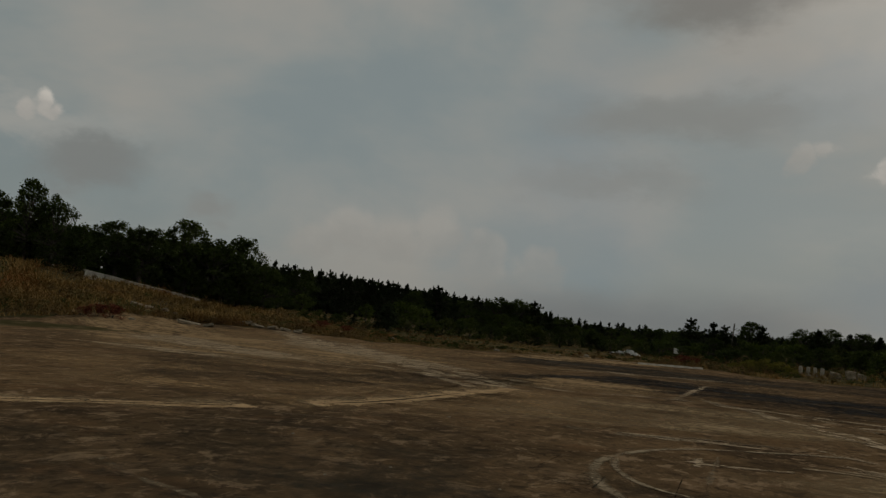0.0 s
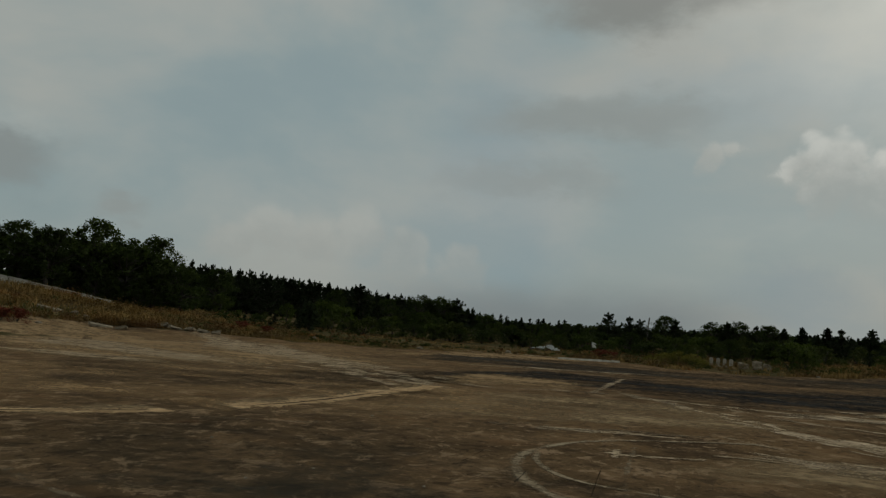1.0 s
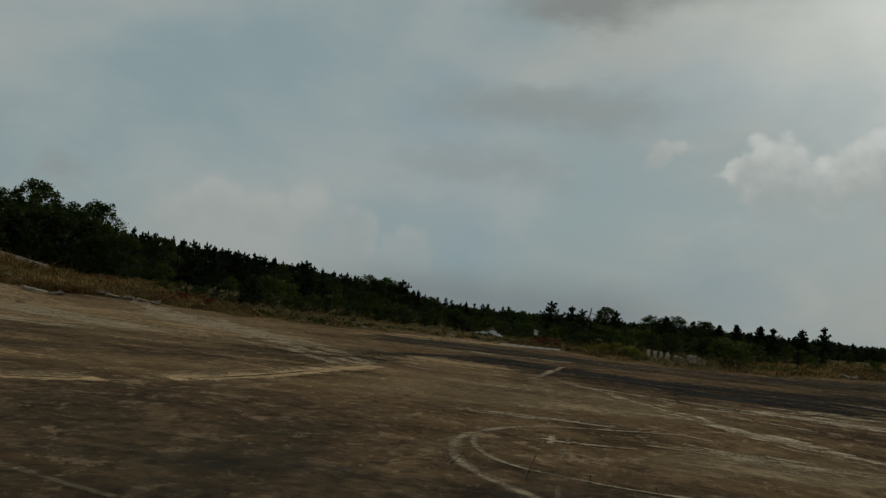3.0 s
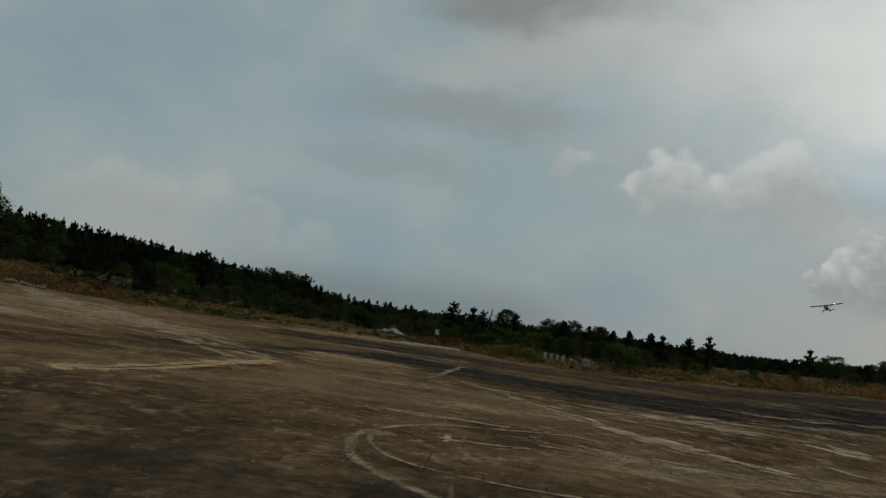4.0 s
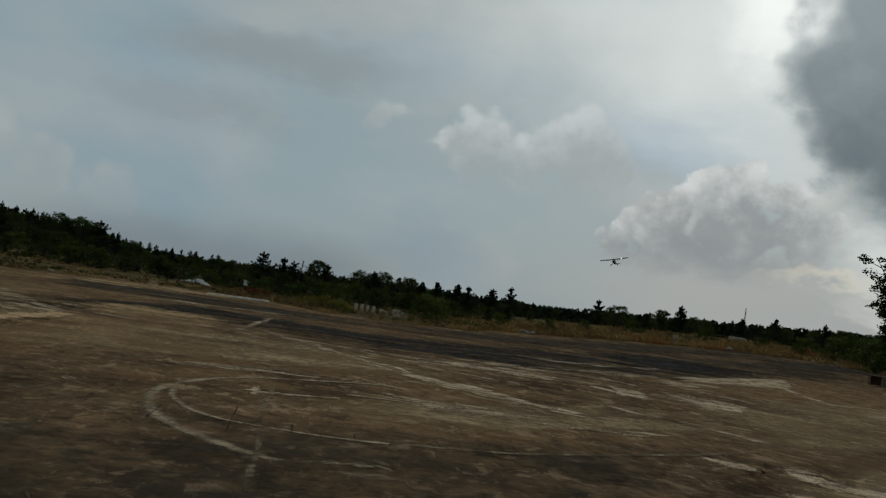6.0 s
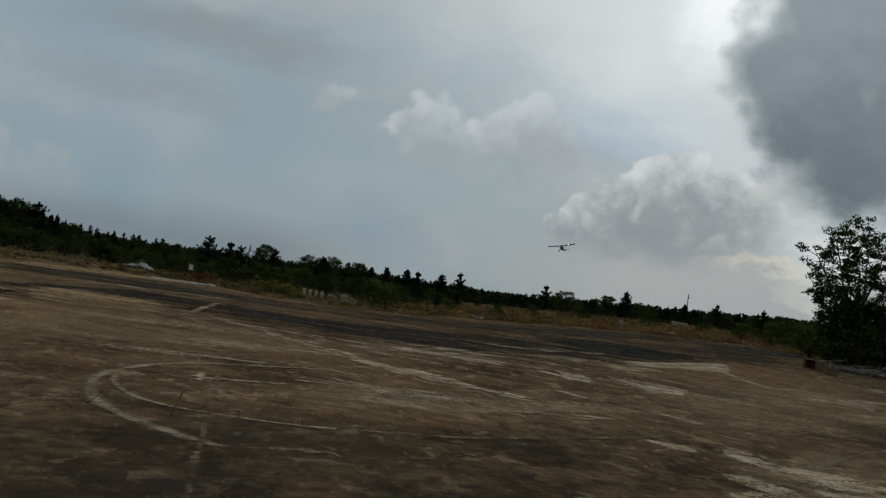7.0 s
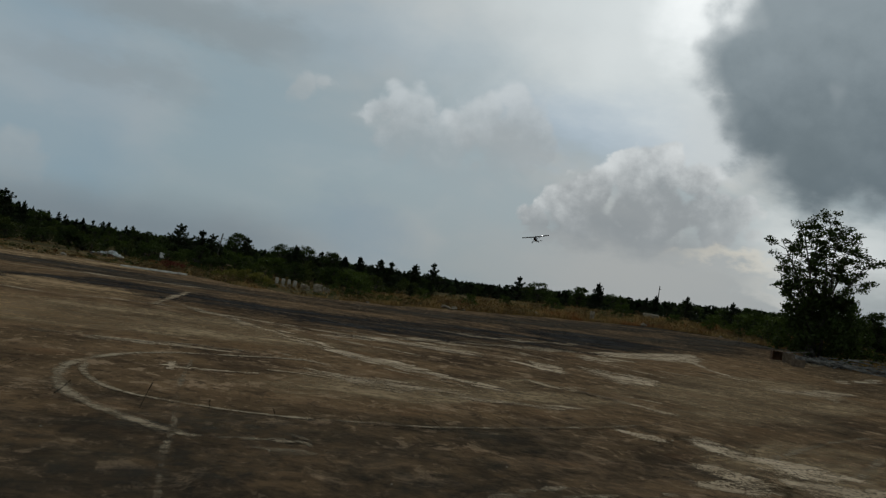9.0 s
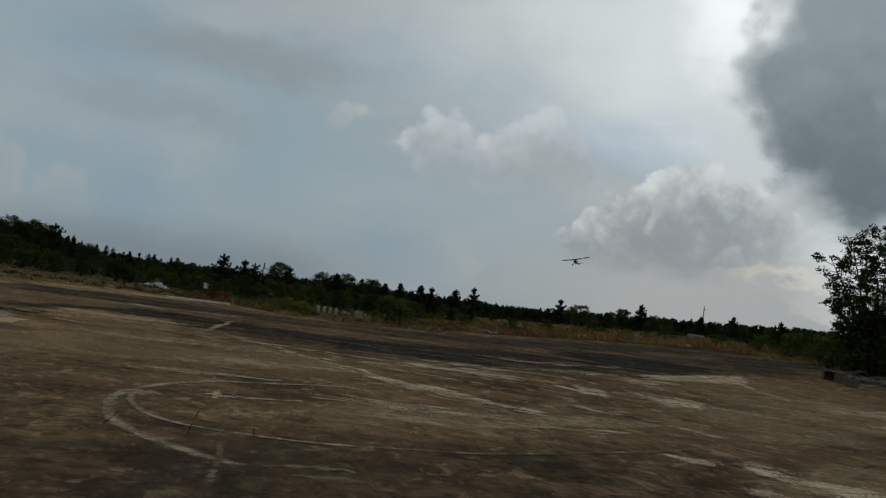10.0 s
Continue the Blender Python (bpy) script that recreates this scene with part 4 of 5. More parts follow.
# single trees that stand out against the sky
for a, r, up, kind, spread in (
        (-51.4, 60, 7.0, "broad", 0.62), (-49.8, 58, 6.2, "broad", 0.7), (-50.6, 61, 5.6, "pine", 1.2), (-53.5, 62, 6.0, "broad", 1.0), (-46.0, 60, 4.9, "broad", 1.3), (-44.2, 58, 4.8, "broad", 1.2),
        (-41.6, 62, 5.5, "broad", 1.0), (-37.7, 64, 4.8, "broad", 0.9), (-39.6, 62, 4.4, "broad", 1.2)):
    tree_at(a, r, up, kind, spread)
for a, up, kind in ((-23.5, 2.4, "pine"), (-19.0, 1.85, "broad"), (-17.5, 1.8, "broad"), (-16.4, 1.8, "pine"), (-5.5, 1.4, "pine"), (-4.0, 1.2, "pine"),
                    (-3.3, 1.05, "pine"), (-1.6, 1.35, "broad"), (-0.9, 1.2, "pine"), (1.6, 1.1, "broad"), (2.5, 1.2, "pine"), (3.2, 1.22, "broad"), (4.4, 1.02, "pine"), (5.2, 1.12, "broad"), (6.1, 0.95, "pine"),
                    (7.2, 1.1, "pine"), (8.7, 1.15, "pine"), (9.5, 1.1, "pine"), (11.3, 1.2, "pine"), (12.6, 1.5, "pine"), (18.9, 1.5, "pine"), (20.3, 1.3, "broad"), (23.3, 1.4, "broad"), (24.6, 1.9, "pine"), (28.6, 1.6, "pine"), (30.7, 1.85, "pine"), (33.7, 1.9, "pine")):
    tree_at(a, 88 + 5 * dice.random(), up + 0.08, kind, dice.uniform(1.5, 2.0) if kind == "pine" else dice.uniform(1.1, 1.4))


def skyline(a):
    return float(np.interp(a, SKY_AZ, SKY_EL))


# the rows of the wood's edge
a = -60.0
while a < 56:
    left = a < -35
    r = dice.uniform(62, 72) if left else dice.uniform(95, 118)
    kind = dice.choice(("broad", "broad", "fresh", "pine")) if left else dice.choice(("pine", "pine", "pine", "broad") if a < -14 else ("pine", "broad", "pine", "broad", "fresh"))
    tree_at(a, r, skyline(a) - dice.uniform(0.0, 0.5) * (1.5 if left else 1) - (0.1 if a > -14 else 0), kind, dice.uniform(1.0, 1.4))
    a += dice.uniform(0.7, 1.3) if left else dice.uniform(0.55, 1.05)
a = -60.0
while a < 56:
    left = a < -35
    r = dice.uniform(60, 65) if left else dice.uniform(72, 90)
    share = dice.uniform(0.15, 0.75)
    low_el = -0.6 if not left else 0.3
    if a < 14 or dice.random() < 0.3:
        tree_at(a, r, low_el + share * (skyline(a) - low_el) * 0.8, dice.choice(("bush", "bush", "fresh", "broad")), dice.uniform(1.0, 1.5))
    a += dice.uniform(0.8, 1.8)


# a nearer, lower belt of dark scrub in front of them
a = -33.0
while a < 13:
    near = float(np.interp(a, (-33, -24, -10, 0, 13), (60, 64, 64, 60, 66)))
    tree_at(a, near + dice.uniform(0, 8), dice.uniform(-0.55, 0.25), dice.choice(("bush", "broad", "bush", "pine")), dice.uniform(1.3, 2.0))
    a += dice.uniform(0.5, 1.0)
x, y = polar(-27.0, 61)
plant("bush", bush(26, NEEDLE, 60, 0.5), x, y, 2.3, 30, "tall dense almost black shrub before the wood", "bush", "", 0.8)


# the toothed ridge of pines on the rising ground
a = -37.0
while a < -8:
    tree_at(a, dice.uniform(112, 126), skyline(a) + dice.uniform(-0.15, 0.2), "pine", dice.uniform(0.9, 1.3))
    a += dice.uniform(0.35, 0.7)


# the far wood behind, uncountable
def far_wood():
    rng = np.random.default_rng(5)
    centres, spread = [], []
    for r in (120, 135, 155):
        for a in np.arange(-64, 60, 0.22):
            aa = a + rng.normal() * 0.1
            x, y = polar(aa, r)
            top = max(height_for(aa, r, skyline(aa) - 0.35 - 0.3 * rng.random()), 1.0)
            base = land(x, y)
            for s in np.arange(0.1, 1.0, 0.17):
                centres.append((x + rng.normal() * 0.4, y + rng.normal() * 0.4, base + top * s))
                spread.append(0.75 * (1.15 - s) + 0.25)
    return quad_mesh("far_woods", leaf_quads(centres, np.array(spread), 9, 0.34, rng), NEEDLE)


tagged(new("far_woods", far_wood()), "dark wooded skyline of pines and scrub", "woods", kind="stuff")


# ---- dry grass along the apron's edge ----
LUSH_AZ = (-60, -44, -36, -30, -25, -20, -12, -7, -3, 1, 7, 12, 20, 30, 40, 52)
LUSH = (1.1, 1.05, 0.8, 0.5, 0.32, 0.25, 0.26, 0.42, 0.75, 0.7, 0.75, 0.8, 0.9, 0.95, 1.0, 1.0)


def lush(x, y):
    """How tall the growth stands at a place, by its bearing."""
    return float(np.interp(math.degrees(math.atan2(x, y)), LUSH_AZ, LUSH))


def tufts(name, spots, blades, height, mat, seed, label):
    rng = np.random.default_rng(seed)
    m = len(spots) * blades
    root = np.repeat(np.array([(x, y, land(x, y) - 0.03) for x, y in spots]), blades, axis=0)
    root[:, :2] += rng.normal(size=(m, 2)) * 0.22
    a, lean = rng.random(m) * 6.283, 0.25 + 0.9 * rng.random(m)
    tall = np.array([lush(x, y) * (0.3 + 1.6 * max(0.0, 0.4 + noise.noise(Vector((x / 5.0, y / 5.0, seed))) + 0.5 * noise.noise(Vector((x / 1.6, y / 1.6, seed))))) for x, y in spots])
    h = np.repeat(height * tall * (0.5 + 0.8 * rng.random(len(spots))), blades) * (0.5 + 0.6 * rng.random(m))
    out = np.stack([np.cos(a), np.sin(a), np.zeros(m)], 1)
    side = np.stack([-np.sin(a), np.cos(a), np.zeros(m)], 1) * (0.012 + 0.014 * rng.random(m))[:, None]
    up = np.array([0, 0, 1.0])
    mid = root + up * (h * 0.6)[:, None] + out * (h * lean * 0.35)[:, None]
    tip = root + up * h[:, None] + out * (h * lean)[:, None]
    verts = np.stack([root - side, root + side, mid + side * 0.9, mid - side * 0.9, tip], 1).reshape(-1, 3)
    i = np.arange(m)[:, None] * 5
    faces = (i + np.array([[0, 1, 2, 3]])).tolist() + (i + np.array([[3, 2, 4]])).tolist()
    return tagged(new(name, mesh_of(name, verts.tolist(), faces, mat)), label, "grass", kind="stuff")


def strip_spots(a0, a1, near, far, count, seed, clump=0.0):
    """Spots in a belt beyond the apron's edge."""
    rng, out = random.Random(seed), []
    while len(out) < count:
        a = rng.uniform(a0, a1)
        r = edge_at(a) + near + (far - near) * rng.random() ** 1.4
        if 0.6 < a < 6.8 and r < 52.5 and rng.random() < 0.8:
            continue
        x, y = polar(a, r)
        if noise.noise(Vector((x / 3.5, y / 3.5, seed))) + 0.6 * noise.noise(Vector((x / 11, y / 11, seed + 5))) > clump * (0.7 - rng.random()) - 0.05:
            out.append((x, y))
    return out


tufts("dry_grass", strip_spots(-58, 52, 0.2, 28, 5200, 3, 1.2), 12, 0.26, STRAW, 4, "straw-coloured dry grass along the apron")
tufts("dry_grass", strip_spots(-58, -26, 0.6, 12, 2000, 8, 1.5), 12, 0.38, STRAW, 6, "tall straw-coloured dry grass below the wood")
tufts("dry_grass", strip_spots(-52, -38.6, 6.5, 10.5, 800, 18, 0.4), 12, 0.34, STRAW, 16, "tall straw-coloured grass before the low wall")
tufts("dry_grass", strip_spots(8, 37, 0.1, 16, 1800, 28, 1.0), 12, 0.30, STRAW, 26, "rusty straw-coloured grass along the far edge")
tufts("green_weeds", strip_spots(-58, 52, 0.6, 30, 1800, 5, 1.3), 12, 0.22, GREEN_GRASS, 9, "green weeds among the dry grass")


def scrub(name, spots, size, mat, seed, label):
    """Low rounded clumps of scrub."""
    rng = np.random.default_rng(seed)
    centres, spread = [], []
    for x, y in spots:
        big = size * (0.4 + 1.2 * rng.random() ** 2) * (0.7 + 0.8 * max(0.0, 0.5 + noise.noise(Vector((x / 5, y / 5, seed))))) * lush(x, y)
        for j in range(3):
            centres.append((x + rng.normal() * big * 0.6, y + rng.normal() * big * 0.6, land(x, y) + big * (0.2 + 0.5 * rng.random())))
            spread.append(big * (0.45 + 0.3 * rng.random()))
    return tagged(new(name, quad_mesh(name, leaf_quads(centres, np.array(spread), 30, 0.036, rng, 0.65), mat)), label, "scrub", kind="stuff")


scrub("dry_scrub", strip_spots(-58, 52, 0.1, 24, 1500, 21, 1.1), 0.42, DRY_LEAF, 31, "low brown dry scrub along the apron")
scrub("dry_scrub", strip_spots(-58, -28, 0.3, 13, 480, 23, 1.2), 0.45, DRY_LEAF, 33, "brown dry scrub on the bank")
scrub("green_scrub", strip_spots(-58, 12, 1.5, 32, 700, 25, 0.8), 0.5, BUSH_LEAF, 35, "low green scrub in the field")


# ---- the tall tree by the log pile ----
def tall_tree():
    """A several-stemmed tree with an airy crown of leaf clumps and a dense skirt of leaves."""
    rng = np.random.default_rng(42)
    x, y = polar(38.9, 57)
    ob = thing("broadleaf_tree", x, y, land(x, y) - 0.05, "tall airy several-stemmed tree with large dark leaves", "tree", -39.2)
    stems, twigs, tops, spread = [], [], [], []
    for lean, side, high in ((-2.6, 0.4, 7.2), (-1.5, -0.6, 8.3), (-0.6, 0.7, 8.2), (0.0, 0.2, 8.9), (0.7, -0.4, 8.4), (1.7, 0.5, 8.0), (2.7, -0.3, 6.6), (-2.2, 0.2, 4.4)):
        foot = Vector((rng.normal() * 0.35, rng.normal() * 0.35, 0))
        top = Vector((lean, side * 2, high))
        mid = foot.lerp(top, 0.5) + Vector((-lean * 0.22, 0, 0.5))
        path = [foot.lerp(mid, t) * (1 - t) + mid.lerp(top, t) * t for t in np.linspace(0, 1, 9)]
        path = [p + Vector((rng.normal(), rng.normal(), 0)) * 0.07 for p in path]
        stems.append((path, [0.13, 0.115, 0.1, 0.085, 0.07, 0.055, 0.042, 0.03, 0.016]))
        for j in range(21):
            t = 0.40 + 0.60 * (j + rng.random()) / 21
            i = min(int(t * 8), 7)
            at = path[i].lerp(path[i + 1], t * 8 - i)
            a = rng.random() * 6.283
            long = (0.8 + 1.3 * rng.random()) * (1.15 - 0.6 * t)
            tip = at + Vector((math.cos(a) * long * 1.1, math.sin(a) * long, (0.05 + 0.5 * rng.random()) * long))
            twigs.append((bent(at, tip, rng, 0.12, 3), [0.03, 0.022, 0.014, 0.007]))
            for s, size in ((1.0, 0.34), (0.66, 0.26)):
                if s == 1.0 or rng.random() < 0.5:
                    p = at.lerp(tip, s)
                    tops.append((p.x + rng.normal() * 0.08, p.y + rng.normal() * 0.08, p.z + 0.05))
                    spread.append(size * (0.7 + 0.6 * rng.random()))
    ob.scale = (1.06, 1.06, 1.05)
    for k, (pts, radii) in enumerate(stems):
        part("stem", limb_mesh("stem", [(pts, radii)], BARK, 8), None, ob)
    for pts, radii in twigs:
        part("limb", limb_mesh("limb", [(pts, radii)], BARK, 5), None, ob)
    part("crown", quad_mesh("crown", leaf_quads(tops, np.array(spread) * 1.2, 54, 0.080, rng, 0.6), LEAF), None, ob, "large dark leaves in open clumps")
    skirt, size = [], []
    for j in range(150):
        a, t = rng.random() * 6.283, rng.random()
        reach = (2.6 + 0.5 * math.sin(3 * a)) * math.sqrt(rng.random()) * (1 - 0.35 * t)
        skirt.append((0.5 + math.cos(a) * reach * 1.15, math.sin(a) * reach, 0.45 + 3.4 * t ** 1.2))
        size.append(0.45 + 0.25 * rng.random())
    part("skirt", quad_mesh("skirt", leaf_quads(skirt, np.array(size), 80, 0.10, rng, 0.8), LEAF), None, ob, "dense leaves round the foot")
    return ob


tall_tree()
for a, r, up, spread in ((42.5, 62, 2.6, 1.2), (44.5, 60, 2.2, 1.3), (36.4, 70, 1.7, 1.2), (41.0, 66, 2.4, 1.3), (47, 60, 2.5, 1.3), (35.0, 74, 1.5, 1.2)):
    tree_at(a, r, up, "broad", spread)


# ---- things along the edge of the apron ----
def at_edge(a, r):
    x, y = polar(a, r)
    return x, y, land(x, y)


def low_wall():
    """The long low whitewashed wall below the wood; its top falls with the bank."""
    (x0, y0), (x1, y1) = polar(-47.8, 57), polar(-40.2, 58)
    ob = thing("low_wall", (x0 + x1) / 2, (y0 + y1) / 2, 0, "long low whitewashed concrete wall in dry grass", "wall", math.degrees(math.atan2(y1 - y0, x1 - x0)))
    long, count, top0, top1 = math.hypot(x1 - x0, y1 - y0), 6, 3.22, 1.84
    rng = random.Random(3)
    for i in range(count):
        t0, t1 = i / count, (i + 1) / count - 0.004
        bm = bmesh.new()
        xa, xb = (t0 - 0.5) * long, (t1 - 0.5) * long
        top = top0 + (top1 - top0) * (t0 + t1) / 2 + rng.uniform(-0.03, 0.03)
        tilt = math.degrees(math.atan2(top0 - top1, long))
        block(bm, (xb - xa, 0.2, 0.95), ((xa + xb) / 2, 0, top - 0.55), (0, tilt, 0), 0.02)
        wall_section = part("wall_section", bm, CHALK, ob)
        bm = bmesh.new()
        block(bm, (xb - xa, 0.3, 0.08), ((xa + xb) / 2, 0, top - 0.035), (0, tilt, 0), 0.015)
        part("coping", bm, CHALK, wall_section, "thin projecting coping")
    return ob


def bollard(a, r, lean):
    x, y, z = at_edge(a, r)
    rng = random.Random(int(a * 100))
    ob = thing("concrete_post", x, y, z - 0.1, "short chipped white concrete post in dry grass", "post", -a + lean, "row of white posts")
    bm = bmesh.new()
    block(bm, (0.2, 0.19, 0.6), (0, 0, 0.30), (lean * 0.4, lean * 0.5, 0), 0.03, 0.03, rng)
    part("shaft", bm, POST, ob)
    bm = bmesh.new()
    block(bm, (0.34, 0.32, 0.14), (0, 0, 0.06), (0, 0, 4), 0.02, 0.02, rng)
    part("footing", bm, RUBBLE, ob)
    return ob


def broken_slab(a, r, wide, high, tilt, mat, label):
    x, y, z = at_edge(a, r)
    rng = random.Random(int(a * 77 + r))
    bm = bmesh.new()
    block(bm, (wide, 0.22, high), (0, 0, high * 0.42), (tilt, tilt * 0.4, 0), 0.03, 0.10, rng)
    bmesh.ops.subdivide_edges(bm, edges=bm.edges[:], cuts=1, use_grid_fill=True)
    for v in bm.verts:
        v.co += Vector((rng.random() - 0.5, rng.random() - 0.5, rng.random() - 0.5)) * 0.04
    me = bpy.data.meshes.new("broken_slab")
    bm.to_mesh(me)
    bm.free()
    me.materials.append(mat)
    ob = tagged(new("broken_slab", me), label, "rubble", "broken concrete along the apron")
    ob.matrix_world = pose(x, y, z, 0, 0, -a + 10 * tilt / 8)
    return ob


def stone(a, r, size, mat=RUBBLE, label="pale lump of broken concrete in the grass"):
    x, y, z = at_edge(a, r)
    rng = random.Random(int(a * 131 + r * 7))
    bm = bmesh.new()
    bmesh.ops.create_icosphere(bm, subdivisions=2, radius=1.0)
    for v in bm.verts:
        q = v.co * (0.8 + 0.45 * noise.noise(v.co * 1.6 + Vector((a, r, 0))))
        v.co = Vector((q.x * size, q.y * size * 0.7, q.z * size * 0.5))
    me = bpy.data.meshes.new("stone")
    bm.to_mesh(me)
    bm.free()
    me.materials.append(mat)
    ob = tagged(new("stone", me), label, "stone", "lumps of broken concrete")
    ob.matrix_world = pose(x, y, z + size * 0.18, 0, 0, rng.random() * 360)
    return ob


def rubbish_heap():
    """A heap of scrap with a crumpled white sheet over it."""
    x, y, z = at_edge(-10.0, 61)
    ob = thing("rubbish_heap", x, y, z - 0.05, "scrap heap half under a crumpled white sheet", "rubbish heap", 10)
    ob.scale = (0.8, 0.8, 0.8)
    rng = random.Random(5)
    for i in range(9):
        bm = bmesh.new()
        block(bm, (0.3 + 0.5 * rng.random(), 0.2 + 0.3 * rng.random(), 0.12 + 0.2 * rng.random()), (-1.0 + 2.0 * rng.random(), rng.random() - 0.5, 0.12), (10 * rng.random(), 25 * rng.random() - 12, 180 * rng.random()), 0.02, 0.06, rng)
        part("scrap", bm, (RUST, RUBBLE, DEADWOOD)[i % 3], ob)
    for cx, cy, wide, deep, high, seed in ((0.55, 0.0, 1.3, 1.0, 0.55, 1.0), (-0.25, 0.2, 0.9, 0.8, 0.35, 2.0), (1.25, -0.2, 0.7, 0.6, 0.22, 3.0), (-0.9, -0.3, 0.45, 0.4, 0.2, 4.0)):
        bm = bmesh.new()
        cols, rows = 18, 12
        grid = [[bm.verts.new(((c / cols - 0.5) * wide, (r / rows - 0.5) * deep, 0)) for c in range(cols + 1)] for r in range(rows + 1)]
        for row in grid:
            for v in row:
                at = Vector((v.co.x + cx, v.co.y + cy, seed))
                hump = max(0.0, 1 - (2 * v.co.x / wide) ** 2 - (2 * v.co.y / deep) ** 2)
                fold = abs(noise.noise(at * 3.2)) + 0.5 * abs(noise.noise(at * 7.5))
                v.co = Vector((at.x + 0.12 * noise.noise(at * 2.7), at.y + 0.12 * noise.noise(at * 2.3), 0.06 + high * (0.35 * hump ** 0.5 + 0.95 * fold * (0.3 + hump))))
        for r in range(rows):
            for c in range(cols):
                bm.faces.new((grid[r][c], grid[r][c + 1], grid[r + 1][c + 1], grid[r + 1][c]))
        bmesh.ops.solidify(bm, geom=bm.faces[:], thickness=0.012)
        part("sheet", bm, SHEET, ob, "crumpled white sheet")
    return ob


def rag(a, r):
    x, y, z = at_edge(a, r)
    ob = thing("white_rag", x, y, z, "torn white rag caught on a stake", "rag", -a)
    bm = bmesh.new()
    tube(bm, [(0, 0, -0.1), (0.02, 0, 0.4), (0.05, 0, 0.85)], [0.02, 0.018, 0.014], 6)
    part("stake", bm, DEADWOOD, ob)
    bm = bmesh.new()
    grid = [[bm.verts.new((0.05 + i * 0.05, 0.05 * math.sin(i * 1.7 + j), 0.82 - j * 0.07 - 0.02 * i)) for i in range(8)] for j in range(7)]
    for j in range(6):
        for i in range(7 - (j * 3) % 4):
            bm.faces.new((grid[j][i], grid[j][i + 1], grid[j + 1][i + 1], grid[j + 1][i]))
    bmesh.ops.solidify(bm, geom=bm.faces[:], thickness=0.01)
    part("cloth", bm, SHEET, ob)
    return ob


def pole(a, r, up, thick, lean, label, arms):
    x, y, z = at_edge(a, r)
    high = EYE + r * math.tan(radians(up)) - z
    ob = thing("utility_pole", x, y, z - 0.2, label, "pole", -a)
    bm = bmesh.new()
    tube(bm, [(0, 0, 0), (lean * 0.4, 0, high * 0.5), (lean, 0, high + 0.2)], [thick, thick * 0.85, thick * 0.65], 8)
    part("shaft", bm, DEADWOOD, ob)
    for h, long in arms:
        bm = bmesh.new()
        tube(bm, [(lean * h, 0, high * h), (lean * h + long * 0.5, 0, high * h + abs(long) * 0.3), (lean * h + long, 0, high * h + abs(long) * 0.45)], [thick * 0.45, thick * 0.35, thick * 0.2], 6)
        part("branch_stub", bm, DEADWOOD, ob)
    return ob


def rusty_box():
    """An open-ended rusty steel box lying on its side."""
    x, y, z = at_edge(36.9, 50)
    ob = thing("rusty_box", x, y, z, "open rusty steel box lying on the apron", "scrap", -36.9 + 12)
    w, d, h, t = 0.74, 0.6, 0.52, 0.03
    for name, size, at in (("top_panel", (w, d, t), (0, 0, h)), ("bottom_panel", (w, d, t), (0, 0, t / 2)), ("side_panel", (t, d, h - 2 * t), (-w / 2 + t / 2, 0, h / 2)), ("side_panel", (t, d, h - 2 * t), (w / 2 - t / 2, 0, h / 2)), ("back_panel", (w - 2 * t, t, h - 2 * t), (0, d / 2 - t, h / 2))):
        bm = bmesh.new()
        block(bm, size, at, (0, 0, 0), 0.008)
        part(name, bm, RUST, ob)
    return ob


def crate(a, r, size, mat, label, turn):
    x, y, z = at_edge(a, r)
    rng = random.Random(int(a * 10))
    bm = bmesh.new()
    block(bm, size, (0, 0, size[2] / 2), (0, 0, 0), 0.03, 0.05, rng)
    me = bpy.data.meshes.new("concrete_block")
    bm.to_mesh(me)
    bm.free()
    me.materials.append(mat)
    ob = tagged(new("concrete_block", me), label, "block", "blocks beside the rusty box")
    ob.matrix_world = pose(x, y, z - 0.01, 0, 0, turn)
    return ob


def log_pile():
    """Cut branches thrown in a long low tangle under the tall tree."""
    x, y, z = at_edge(40.8, 51.5)
    ob = thing("branch_pile", x, y, z, "long tangled pile of grey dead branches", "branch pile", -40.8)
    rng = np.random.default_rng(9)
    for i in range(90):
        c = Vector((rng.uniform(-2.9, 2.8), rng.normal() * 0.5, 0.05 + 0.6 * rng.random() * rng.random()))
        long, a = rng.uniform(0.6, 2.2), rng.normal() * 0.55
        way = Vector((math.cos(a), math.sin(a), rng.normal() * 0.13)) * long / 2
        thick = rng.uniform(0.018, 0.065)
        bm = bmesh.new()
        tube(bm, bent(c - way, c + way, rng, 0.1, 4), [thick, thick * 0.95, thick * 0.85, thick * 0.7, thick * 0.5], 6)
        part("branch", bm, DEADWOOD, ob)
    return ob


